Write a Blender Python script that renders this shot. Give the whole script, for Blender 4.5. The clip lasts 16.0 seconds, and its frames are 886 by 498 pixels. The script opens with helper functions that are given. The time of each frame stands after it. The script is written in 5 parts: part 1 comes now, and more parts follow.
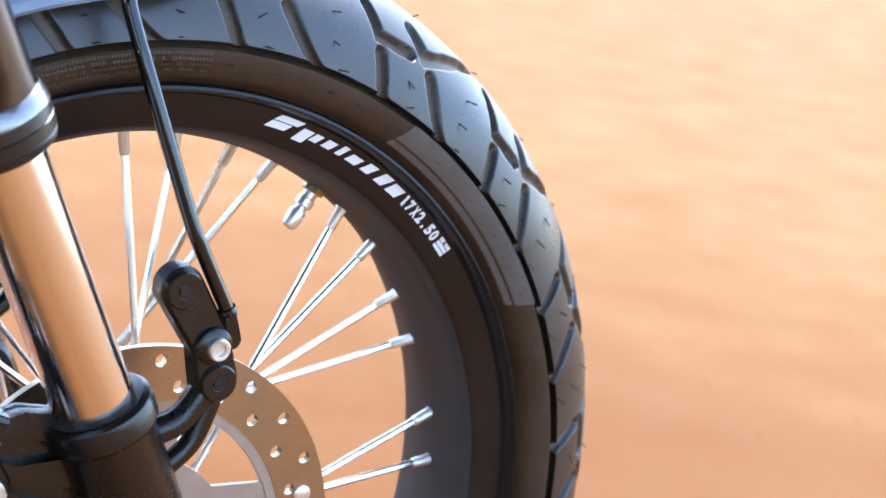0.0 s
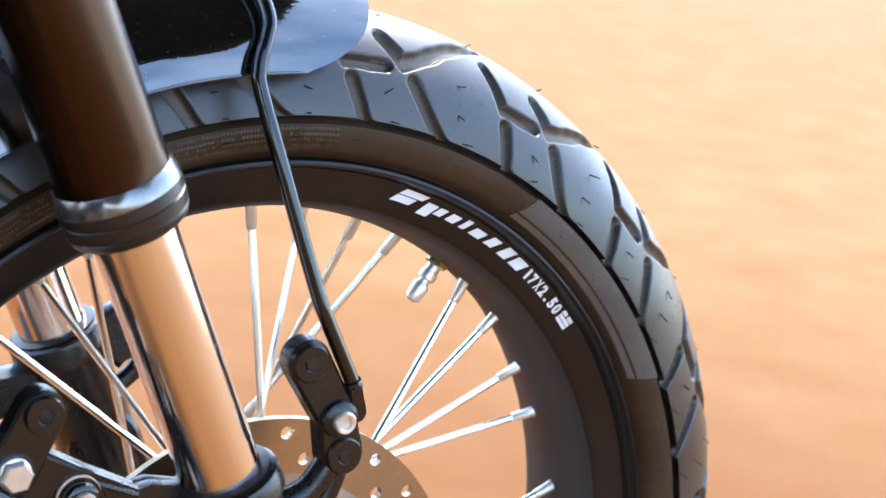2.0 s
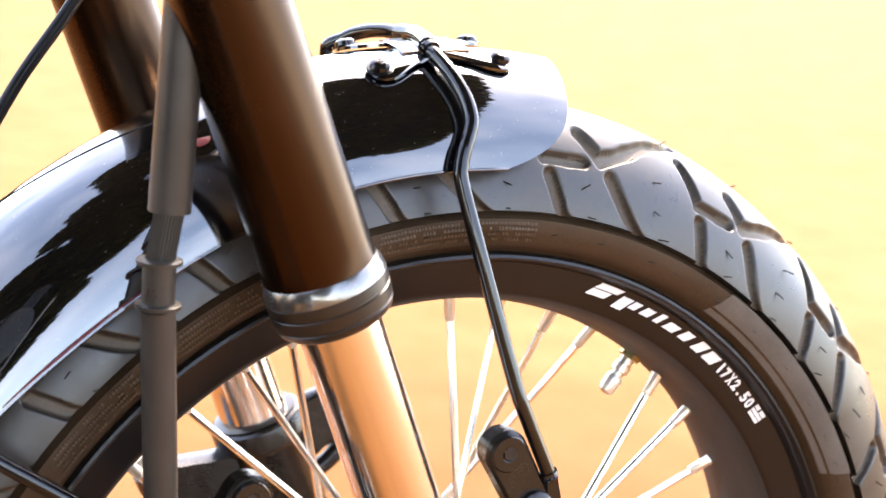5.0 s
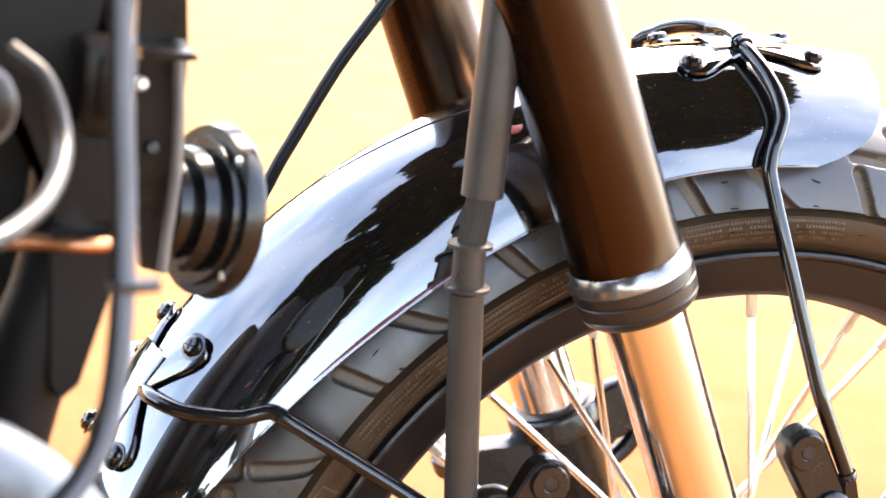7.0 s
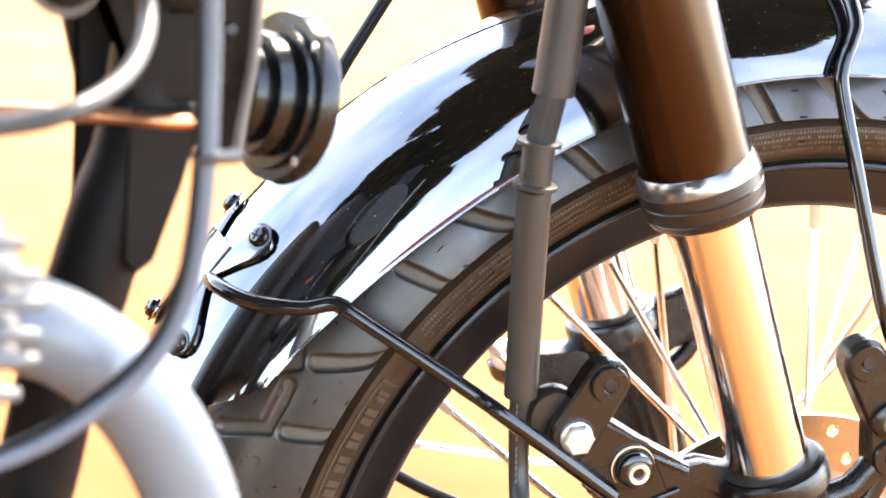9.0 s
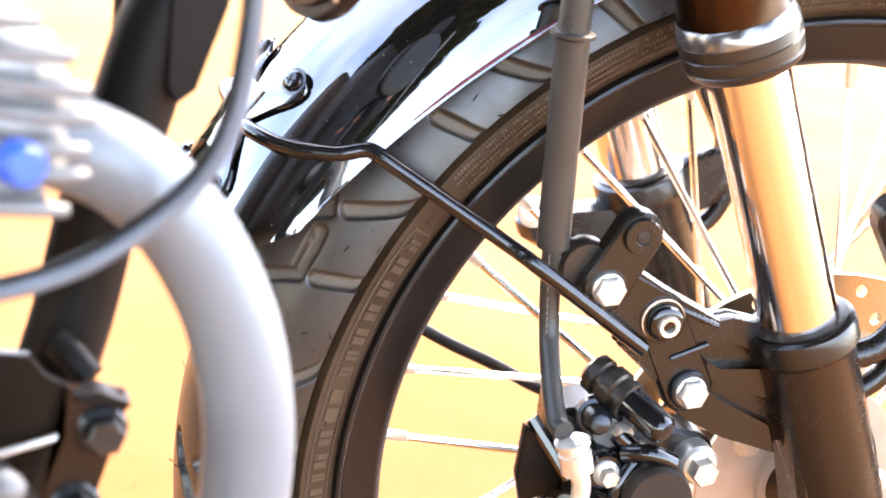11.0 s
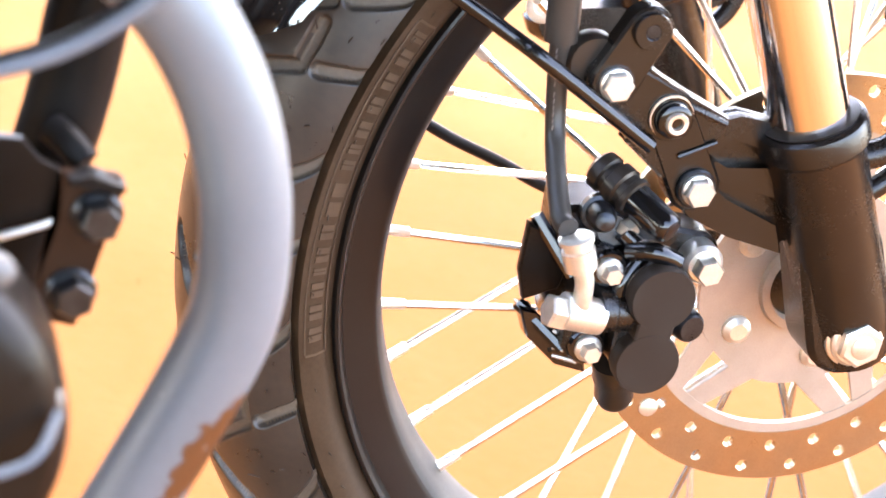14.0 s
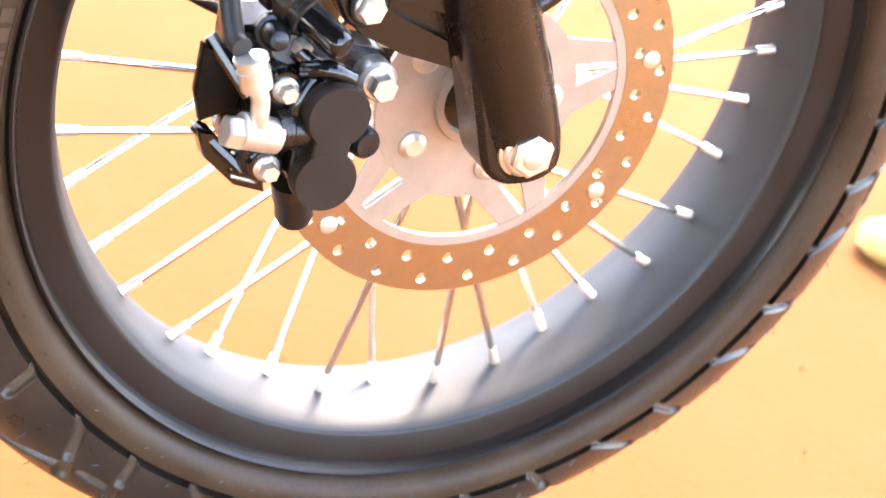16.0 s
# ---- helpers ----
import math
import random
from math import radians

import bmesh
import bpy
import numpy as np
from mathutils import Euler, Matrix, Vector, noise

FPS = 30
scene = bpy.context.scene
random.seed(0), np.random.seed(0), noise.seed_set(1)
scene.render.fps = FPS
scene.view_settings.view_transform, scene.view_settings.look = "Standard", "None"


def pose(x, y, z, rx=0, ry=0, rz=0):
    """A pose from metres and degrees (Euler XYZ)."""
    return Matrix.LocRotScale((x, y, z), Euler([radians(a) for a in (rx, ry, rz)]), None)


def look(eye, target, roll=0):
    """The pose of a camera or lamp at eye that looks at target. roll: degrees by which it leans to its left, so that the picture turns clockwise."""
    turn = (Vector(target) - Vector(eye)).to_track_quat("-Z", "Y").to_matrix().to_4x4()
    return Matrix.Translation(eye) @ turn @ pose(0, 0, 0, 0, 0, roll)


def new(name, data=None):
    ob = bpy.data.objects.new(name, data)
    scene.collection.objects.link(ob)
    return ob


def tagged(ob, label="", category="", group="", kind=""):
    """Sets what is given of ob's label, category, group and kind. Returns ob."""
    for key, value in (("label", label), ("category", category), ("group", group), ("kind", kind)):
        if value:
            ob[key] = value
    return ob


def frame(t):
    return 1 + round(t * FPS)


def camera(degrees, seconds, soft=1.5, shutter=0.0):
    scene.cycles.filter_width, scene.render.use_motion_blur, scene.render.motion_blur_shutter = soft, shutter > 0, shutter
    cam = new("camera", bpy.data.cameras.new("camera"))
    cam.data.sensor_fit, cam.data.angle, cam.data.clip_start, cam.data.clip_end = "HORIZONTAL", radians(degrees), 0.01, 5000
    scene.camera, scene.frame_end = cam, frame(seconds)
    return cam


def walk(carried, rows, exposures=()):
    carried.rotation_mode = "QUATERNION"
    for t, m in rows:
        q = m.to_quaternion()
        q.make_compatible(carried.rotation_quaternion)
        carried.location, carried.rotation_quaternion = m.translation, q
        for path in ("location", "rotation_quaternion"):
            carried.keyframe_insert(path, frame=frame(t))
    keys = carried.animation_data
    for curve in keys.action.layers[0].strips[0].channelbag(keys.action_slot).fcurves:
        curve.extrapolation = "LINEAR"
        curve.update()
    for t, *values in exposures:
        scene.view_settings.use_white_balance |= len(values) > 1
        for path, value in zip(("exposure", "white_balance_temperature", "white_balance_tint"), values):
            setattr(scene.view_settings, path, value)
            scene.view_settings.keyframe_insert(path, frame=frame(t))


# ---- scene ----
cam = camera(24.86, 16.0, soft=1.6)
cam.data.dof.use_dof = True
cam.data.dof.focus_distance = 0.93
cam.data.dof.aperture_fstop = 11.0
PATH = [
    (0, (-0.4181, -0.8349, 0.7212), (0.1520, -0.0575, 0.4554), 8.66),
    (0.5, (-0.4171, -0.8343, 0.7233), (0.1435, -0.0456, 0.4711), 8.32),
    (1, (-0.4202, -0.8343, 0.7238), (0.1274, -0.0337, 0.4806), 8.13),
    (1.5, (-0.4230, -0.8321, 0.7237), (0.1130, -0.0232, 0.4824), 7.95),
    (2, (-0.4262, -0.8329, 0.7234), (0.0998, -0.0172, 0.4827), 7.87),
    (2.5, (-0.4270, -0.8335, 0.7240), (0.0890, -0.0106, 0.4861), 7.96),
    (3, (-0.4295, -0.8350, 0.7239), (0.0740, -0.0037, 0.4883), 7.54),
    (3.2, (-0.4304, -0.8348, 0.7235), (0.0641, 0.0018, 0.4876), 7.46),
    (5.3, (-0.4459, -0.8441, 0.7313), (-0.0139, 0.0328, 0.5207), 7.02),
    (5.5, (-0.4470, -0.8437, 0.7321), (-0.0360, 0.0419, 0.5159), 6.70),
    (6, (-0.4536, -0.8474, 0.7302), (-0.0983, 0.0618, 0.5131), 6.81),
    (6.5, (-0.4559, -0.8482, 0.7273), (-0.1224, 0.0682, 0.5057), 7.28),
    (7, (-0.4585, -0.8503, 0.7246), (-0.1371, 0.0691, 0.4981), 7.64),
    (7.5, (-0.4620, -0.8527, 0.7200), (-0.1417, 0.0644, 0.4828), 8.06),
    (8, (-0.4633, -0.8524, 0.7167), (-0.1495, 0.0637, 0.4671), 8.49),
    (8.5, (-0.4654, -0.8535, 0.7158), (-0.1548, 0.0615, 0.4582), 8.78),
    (8.7, (-0.4661, -0.8531, 0.7146), (-0.1603, 0.0625, 0.4538), 8.97),
    (10.8, (-0.4762, -0.8516, 0.6943), (-0.1724, 0.0495, 0.3849), 10.45),
    (11, (-0.4765, -0.8511, 0.6934), (-0.1724, 0.0465, 0.3745), 10.48),
    (11.5, (-0.4764, -0.8500, 0.6905), (-0.1661, 0.0352, 0.3438), 10.79),
    (12, (-0.4784, -0.8434, 0.6893), (-0.1688, 0.0326, 0.3194), 11.09),
    (12.5, (-0.4768, -0.8439, 0.6899), (-0.1750, 0.0288, 0.3062), 11.15),
    (13, (-0.4781, -0.8433, 0.6873), (-0.1739, 0.0244, 0.2941), 11.52),
    (13.5, (-0.4754, -0.8435, 0.6849), (-0.1687, 0.0181, 0.2805), 11.79),
    (14, (-0.4694, -0.8432, 0.6842), (-0.1645, 0.0177, 0.2768), 11.56),
    (14.5, (-0.4683, -0.8439, 0.6823), (-0.1324, -0.0112, 0.2420), 12.71),
    (15, (-0.4713, -0.8439, 0.6776), (-0.0824, -0.0428, 0.2226), 13.29),
    (15.5, (-0.4713, -0.8446, 0.6786), (-0.0437, -0.0633, 0.2239), 14.20),
    (16, (-0.4702, -0.8513, 0.6832), (-0.0175, -0.0815, 0.2332), 14.33),
]
EXPOSURE = [(0.0, 2.78, 5850, 9), (1.5, 2.76, 5930, 8), (3.2, 2.95, 6950, 11), (5.3, 3.36, 7950, 17), (8.7, 4.02, 7700, 13), (11.0, 4.28, 7650, 16), (12.5, 4.04, 7600, 17), (14.0, 4.01, 7500, 18), (16.0, 4.05, 7400, 18)]
walk(cam, [(t, look(eye, target, roll)) for t, eye, target, roll in PATH], EXPOSURE)

# ---- daylight ----
world = bpy.data.worlds.new("daylight")
scene.world = world
world.use_nodes = True
wn = world.node_tree
sky = wn.nodes.new("ShaderNodeTexSky")
sky.sky_type, sky.sun_disc = "NISHITA", False
SUN_EL, SUN_AZ = radians(52), radians(42)   # azimuth from +y towards +x
sky.sun_elevation, sky.sun_rotation = SUN_EL, SUN_AZ
sky.air_density, sky.dust_density, sky.ozone_density = 1.0, 1.2, 2.5
bg = wn.nodes["Background"]
bg.inputs["Strength"].default_value = 0.145
# thin streaks of high cloud: whiter and a little brighter than the blue between them
way_co, stretch, streaks = wn.nodes.new("ShaderNodeTexCoord"), wn.nodes.new("ShaderNodeMapping"), wn.nodes.new("ShaderNodeTexNoise")
stretch.inputs["Scale"].default_value = (3.2, 1.4, 2.6)
streaks.inputs["Scale"].default_value, streaks.inputs["Detail"].default_value = 1.6, 6.0
cover, whiten, lift_up = wn.nodes.new("ShaderNodeMapRange"), wn.nodes.new("ShaderNodeHueSaturation"), wn.nodes.new("ShaderNodeMapRange")
cover.inputs["From Min"].default_value, cover.inputs["From Max"].default_value = 0.40, 0.66
cover.inputs["To Min"].default_value, cover.inputs["To Max"].default_value = 0.97, 0.78
lift_up.inputs["From Min"].default_value, lift_up.inputs["From Max"].default_value = 0.40, 0.66
lift_up.inputs["To Min"].default_value, lift_up.inputs["To Max"].default_value = 1.0, 1.3
wn.links.new(way_co.outputs["Generated"], stretch.inputs["Vector"])
wn.links.new(stretch.outputs["Vector"], streaks.inputs["Vector"])
for node, socket in ((cover, "Saturation"), (lift_up, "Value")):
    wn.links.new(streaks.outputs["Fac"], node.inputs["Value"])
    wn.links.new(node.outputs["Result"], whiten.inputs[socket])
wn.links.new(sky.outputs["Color"], whiten.inputs["Color"])
wn.links.new(whiten.outputs["Color"], bg.inputs["Color"])
sun_data = bpy.data.lights.new("sun", "SUN")
sun_data.energy, sun_data.angle, sun_data.color = 1.0, radians(14), (1.0, 0.93, 0.83)
sun = new("sun", sun_data)
sun_way = Vector((math.sin(SUN_AZ) * math.cos(SUN_EL), math.cos(SUN_AZ) * math.cos(SUN_EL), math.sin(SUN_EL)))
sun.matrix_world = look(sun_way * 30, (0, 0, 0))


# ---- materials ----
def material(name, base, rough, metal=0.0, second=None, grain=400.0, patch=18.0, mixing=0.5, bump=0.0, rough_var=0.08,
             coat=0.0, bump_grain=None, spec=0.5, coat_ior=1.5, ior=1.5):
    """A surface whose colour and gloss vary at two scales: fine grain and broad patches (per metre)."""
    m = bpy.data.materials.new(name)
    m.use_nodes = True
    nt = m.node_tree
    p = nt.nodes["Principled BSDF"]
    co = nt.nodes.new("ShaderNodeTexCoord")
    fine, broad = nt.nodes.new("ShaderNodeTexNoise"), nt.nodes.new("ShaderNodeTexNoise")
    fine.inputs["Scale"].default_value, fine.inputs["Detail"].default_value = grain, 4.0
    broad.inputs["Scale"].default_value, broad.inputs["Detail"].default_value = patch, 5.0
    for n in (fine, broad):
        nt.links.new(co.outputs["Object"], n.inputs["Vector"])
    add = nt.nodes.new("ShaderNodeMath")
    add.operation = "MULTIPLY_ADD"
    nt.links.new(fine.outputs["Fac"], add.inputs[0])
    add.inputs[1].default_value = 0.5
    half = nt.nodes.new("ShaderNodeMath")
    half.operation = "MULTIPLY"
    nt.links.new(broad.outputs["Fac"], half.inputs[0])
    half.inputs[1].default_value = 0.9
    nt.links.new(half.outputs[0], add.inputs[2])
    ramp = nt.nodes.new("ShaderNodeMapRange")
    ramp.inputs["From Min"].default_value, ramp.inputs["From Max"].default_value = 0.48, 0.92
    ramp.inputs["To Min"].default_value, ramp.inputs["To Max"].default_value = 0.0, mixing * 2
    nt.links.new(add.outputs[0], ramp.inputs["Value"])
    mix = nt.nodes.new("ShaderNodeMix")
    mix.data_type = "RGBA"
    mix.inputs["A"].default_value = (*base, 1)
    mix.inputs["B"].default_value = (*(second or [c * 0.7 for c in base]), 1)
    nt.links.new(ramp.outputs["Result"], mix.inputs["Factor"])
    nt.links.new(mix.outputs["Result"], p.inputs["Base Color"])
    rr = nt.nodes.new("ShaderNodeMapRange")
    rr.inputs["From Min"].default_value, rr.inputs["From Max"].default_value = 0.45, 0.95
    rr.inputs["To Min"].default_value, rr.inputs["To Max"].default_value = max(0.02, rough - rough_var), min(1.0, rough + rough_var)
    nt.links.new(add.outputs[0], rr.inputs["Value"])
    nt.links.new(rr.outputs["Result"], p.inputs["Roughness"])
    p.inputs["Metallic"].default_value = metal
    p.inputs["IOR"].default_value = ior
    p.inputs["Specular IOR Level"].default_value = spec
    p.inputs["Coat Weight"].default_value = coat
    p.inputs["Coat Roughness"].default_value = 0.02
    p.inputs["Coat IOR"].default_value = coat_ior
    if bump:
        b = nt.nodes.new("ShaderNodeBump")
        b.inputs["Strength"].default_value, b.inputs["Distance"].default_value = bump, 0.001
        src = fine
        if bump_grain:
            src = nt.nodes.new("ShaderNodeTexNoise")
            src.inputs["Scale"].default_value, src.inputs["Detail"].default_value = bump_grain, 3.0
            nt.links.new(co.outputs["Object"], src.inputs["Vector"])
        nt.links.new(src.outputs["Fac"], b.inputs["Height"])
        nt.links.new(b.outputs["Normal"], p.inputs["Normal"])
    return m


M_TREAD = material("dusty_tread_rubber", (0.017, 0.0150, 0.0133), 0.35, second=(0.055, 0.0415, 0.030), grain=260, patch=26, mixing=0.32, bump=0.03, rough_var=0.13, spec=0.62)
M_CARCASS = material("groove_rubber", (0.075, 0.058, 0.042), 0.6, second=(0.14, 0.106, 0.074), grain=500, patch=30, mixing=0.45, bump=0.2)
M_SIDE = material("sidewall_rubber", (0.032, 0.0188, 0.010), 0.45, second=(0.068, 0.041, 0.023), grain=500, patch=22, mixing=0.42, bump=0.12, spec=0.22)
M_SIDE_PATCH = material("buffed_sidewall_rubber", (0.105, 0.090, 0.074), 0.6, second=(0.072, 0.060, 0.049), grain=1400, patch=45, mixing=0.5, bump=0.35)


M_RIM = material("satin_black_rim_paint", (0.0045, 0.0043, 0.0045), 0.37, second=(0.013, 0.0095, 0.007), grain=700, patch=25, mixing=0.25, coat=0.1, spec=0.32)
# paler and rougher than the rim's face, for its inner channel
M_WELL = material("pale_rough_inner_rim_paint", (0.015, 0.0153, 0.0163), 0.62, second=(0.024, 0.0230, 0.0225), grain=700, patch=25, mixing=0.35, spec=0.65)


def with_specks(m, colour, scale, above):
    """Small specks of dust or chipped paint over a material's colour."""
    nt = m.node_tree
    p = nt.nodes["Principled BSDF"]
    old = p.inputs["Base Color"].links[0].from_socket
    co = nt.nodes.new("ShaderNodeTexCoord")
    dots = nt.nodes.new("ShaderNodeTexNoise")
    dots.inputs["Scale"].default_value, dots.inputs["Detail"].default_value = scale, 2.0
    nt.links.new(co.outputs["Object"], dots.inputs["Vector"])
    cut = nt.nodes.new("ShaderNodeMapRange")
    cut.inputs["From Min"].default_value, cut.inputs["From Max"].default_value = above, above + 0.03
    nt.links.new(dots.outputs["Fac"], cut.inputs["Value"])
    mix = nt.nodes.new("ShaderNodeMix")
    mix.data_type = "RGBA"
    mix.inputs["B"].default_value = (*colour, 1)
    nt.links.new(old, mix.inputs["A"])
    nt.links.new(cut.outputs["Result"], mix.inputs["Factor"])
    nt.links.new(mix.outputs["Result"], p.inputs["Base Color"])
    return m


M_FENDER = with_specks(material("gloss_black_fender_paint", (0.002, 0.002, 0.0025), 0.04, second=(0.006, 0.0055, 0.005), grain=1600, patch=30, mixing=0.2, rough_var=0.02, coat=1.0, spec=1.0, coat_ior=1.75), (0.16, 0.145, 0.125), 900, 0.715)
M_GLOSS = material("gloss_black_rod_paint", (0.003, 0.003, 0.0035), 0.14, second=(0.01, 0.009, 0.008), grain=900, patch=60, mixing=0.2, coat=0.2)
M_FORK = material("brown_black_anodised_tube", (0.044, 0.0245, 0.015), 0.25, 1.0, second=(0.060, 0.034, 0.021), grain=1500, patch=20, mixing=0.3, rough_var=0.04)
M_CAST = material("satin_black_casting", (0.008, 0.0060, 0.0048), 0.24, second=(0.016, 0.012, 0.009), grain=900, patch=40, mixing=0.25, bump=0.15, spec=0.5)
M_CHROME = material("hard_chrome", (0.78, 0.71, 0.67), 0.13, 1.0, second=(0.70, 0.635, 0.595), grain=1200, patch=20, mixing=0.4, rough_var=0.03)
M_HOSE = material("black_hose_rubber", (0.006, 0.006, 0.0065), 0.36, second=(0.010, 0.010, 0.011), grain=900, patch=50, mixing=0.4, spec=0.16)
M_HORN = material("black_horn_enamel", (0.005, 0.0045, 0.004), 0.24, second=(0.011, 0.009, 0.0075), grain=900, patch=60, mixing=0.3, spec=0.4)
M_STRIP = material("grey_spring_steel", (0.16, 0.155, 0.145), 0.4, 0.4, second=(0.1, 0.095, 0.09), grain=900, patch=60, mixing=0.4)
M_SPOKE = material("zinc_plated_spoke", (0.87, 0.84, 0.79), 0.24, 1.0, second=(0.74, 0.72, 0.69), grain=500, patch=40, mixing=0.25, rough_var=0.03)
M_RING = material("machined_black_ring", (0.3, 0.29, 0.28), 0.22, 0.9, second=(0.2, 0.19, 0.18), grain=1500, patch=60, mixing=0.4)
M_STEEL = material("zinc_bolt_steel", (0.84, 0.79, 0.70), 0.40, 0.85, second=(0.6, 0.55, 0.46), grain=1200, patch=120, mixing=0.35)
M_YELLOWZINC = material("yellow_zinc_nut", (0.6, 0.5, 0.25), 0.3, 1.0, second=(0.4, 0.32, 0.15), grain=1200, patch=150)
M_DISC = material("swept_brake_steel", (0.44, 0.36, 0.25), 0.33, 1.0, second=(0.33, 0.255, 0.17), grain=1500, patch=40, mixing=0.4, bump=0.1)
M_CARRIER = material("disc_carrier_steel", (0.46, 0.385, 0.315), 0.42, 0.5, second=(0.33, 0.265, 0.205), grain=1500, patch=40, mixing=0.4)
M_RUBBER = material("black_rubber", (0.012, 0.0085, 0.006), 0.36, second=(0.024, 0.017, 0.012), grain=900, patch=60, mixing=0.3, spec=0.55)
M_SLEEVE = material("grey_rubber_sleeve", (0.034, 0.030, 0.026), 0.34, second=(0.048, 0.042, 0.035), grain=900, patch=60, mixing=0.4, spec=0.4)
M_CABLE = material("grey_blue_cable_jacket", (0.12, 0.14, 0.165), 0.34, second=(0.085, 0.097, 0.115), grain=900, patch=50, mixing=0.4, spec=0.35, rough_var=0.04)
M_FRAME = material("dark_grey_frame_paint", (0.0065, 0.0058, 0.0054), 0.42, second=(0.012, 0.0105, 0.0092), grain=900, patch=30, mixing=0.4, bump=0.1, spec=0.14)
M_PLATE = material("brown_black_bracket_paint", (0.030, 0.0135, 0.0068), 0.48, second=(0.046, 0.022, 0.0115), grain=1400, patch=70, mixing=0.3, spec=0.12)
M_BOLT = material("blackened_bolt_steel", (0.030, 0.033, 0.037), 0.34, 0.85, second=(0.075, 0.076, 0.078), grain=1400, patch=150, mixing=0.35)
M_CASE = material("brown_black_engine_paint", (0.007, 0.0048, 0.0036), 0.32, second=(0.012, 0.0085, 0.0064), grain=900, patch=40, mixing=0.4, spec=0.16)
M_POT = material("matt_black_caliper_cover", (0.016, 0.0105, 0.0075), 0.5, second=(0.024, 0.017, 0.012), grain=1600, patch=80, mixing=0.4, spec=0.3)
M_FIN = material("bare_cast_aluminium", (0.15, 0.147, 0.143), 0.45, 0.3, second=(0.105, 0.102, 0.097), grain=900, patch=50, mixing=0.4)
M_WHITE = material("white_transfer_print", (0.82, 0.82, 0.82), 0.5, second=(0.7, 0.7, 0.69), grain=2500, patch=200, mixing=0.3)
# both lighter than the sidewall: catch-lights on the raised rubber put into the colour
M_MOULD = material("moulded_marks_catch_light", (0.115, 0.074, 0.043), 0.5, second=(0.05, 0.034, 0.022), grain=1500, patch=120, mixing=0.5)
M_RAISED = material("raised_rubber_catch_light", (0.090, 0.061, 0.038), 0.42, second=(0.055, 0.037, 0.024), grain=1500, patch=120, mixing=0.5)
M_BLUE = material("blue_plastic_plug", (0.02, 0.1, 0.6), 0.35, second=(0.02, 0.07, 0.4), grain=900, patch=90)
M_RED = material("red_overspray", (0.16, 0.010, 0.016), 0.4, second=(0.08, 0.005, 0.009), grain=1500, patch=300)
M_COPPER = material("copper_washer", (0.6, 0.26, 0.13), 0.35, 1.0, grain=900, patch=120)
M_STONE = material("pale_yellow_stone", (0.68, 0.5, 0.18), 0.8, second=(0.5, 0.34, 0.1), grain=300, patch=50, mixing=0.4, bump=0.5)
M_BARK = material("tree_bark", (0.13, 0.09, 0.06), 0.9, second=(0.06, 0.045, 0.03), grain=60, patch=6, bump=0.5)
M_LEAF = material("tree_leaves", (0.03, 0.042, 0.016), 0.6, second=(0.05, 0.06, 0.025), grain=20, patch=2, spec=0.2)


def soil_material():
    """Dry orange earth, redder and darker in an uneven patch round the wheel, paler beyond."""
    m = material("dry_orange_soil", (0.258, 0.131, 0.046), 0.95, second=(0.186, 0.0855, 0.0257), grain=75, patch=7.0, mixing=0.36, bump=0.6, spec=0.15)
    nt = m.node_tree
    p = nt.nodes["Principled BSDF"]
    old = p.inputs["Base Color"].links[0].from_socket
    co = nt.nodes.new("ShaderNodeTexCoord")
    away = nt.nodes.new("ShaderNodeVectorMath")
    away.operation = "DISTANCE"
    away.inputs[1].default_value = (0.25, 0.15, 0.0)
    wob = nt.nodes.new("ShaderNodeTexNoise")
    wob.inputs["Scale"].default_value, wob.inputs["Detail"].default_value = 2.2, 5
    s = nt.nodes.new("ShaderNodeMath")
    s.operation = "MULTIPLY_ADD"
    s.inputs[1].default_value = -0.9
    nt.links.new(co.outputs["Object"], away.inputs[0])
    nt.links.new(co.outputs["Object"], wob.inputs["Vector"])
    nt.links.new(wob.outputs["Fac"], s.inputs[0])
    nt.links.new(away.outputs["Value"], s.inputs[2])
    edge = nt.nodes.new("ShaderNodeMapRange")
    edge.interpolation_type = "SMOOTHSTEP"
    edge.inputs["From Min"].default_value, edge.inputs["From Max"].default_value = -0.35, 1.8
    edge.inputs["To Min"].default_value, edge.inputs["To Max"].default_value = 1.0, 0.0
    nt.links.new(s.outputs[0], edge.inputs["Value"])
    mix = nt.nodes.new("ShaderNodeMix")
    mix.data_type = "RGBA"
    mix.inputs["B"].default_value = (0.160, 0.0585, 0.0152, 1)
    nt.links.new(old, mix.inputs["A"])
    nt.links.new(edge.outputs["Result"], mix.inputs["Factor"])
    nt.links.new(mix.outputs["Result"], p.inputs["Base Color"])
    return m


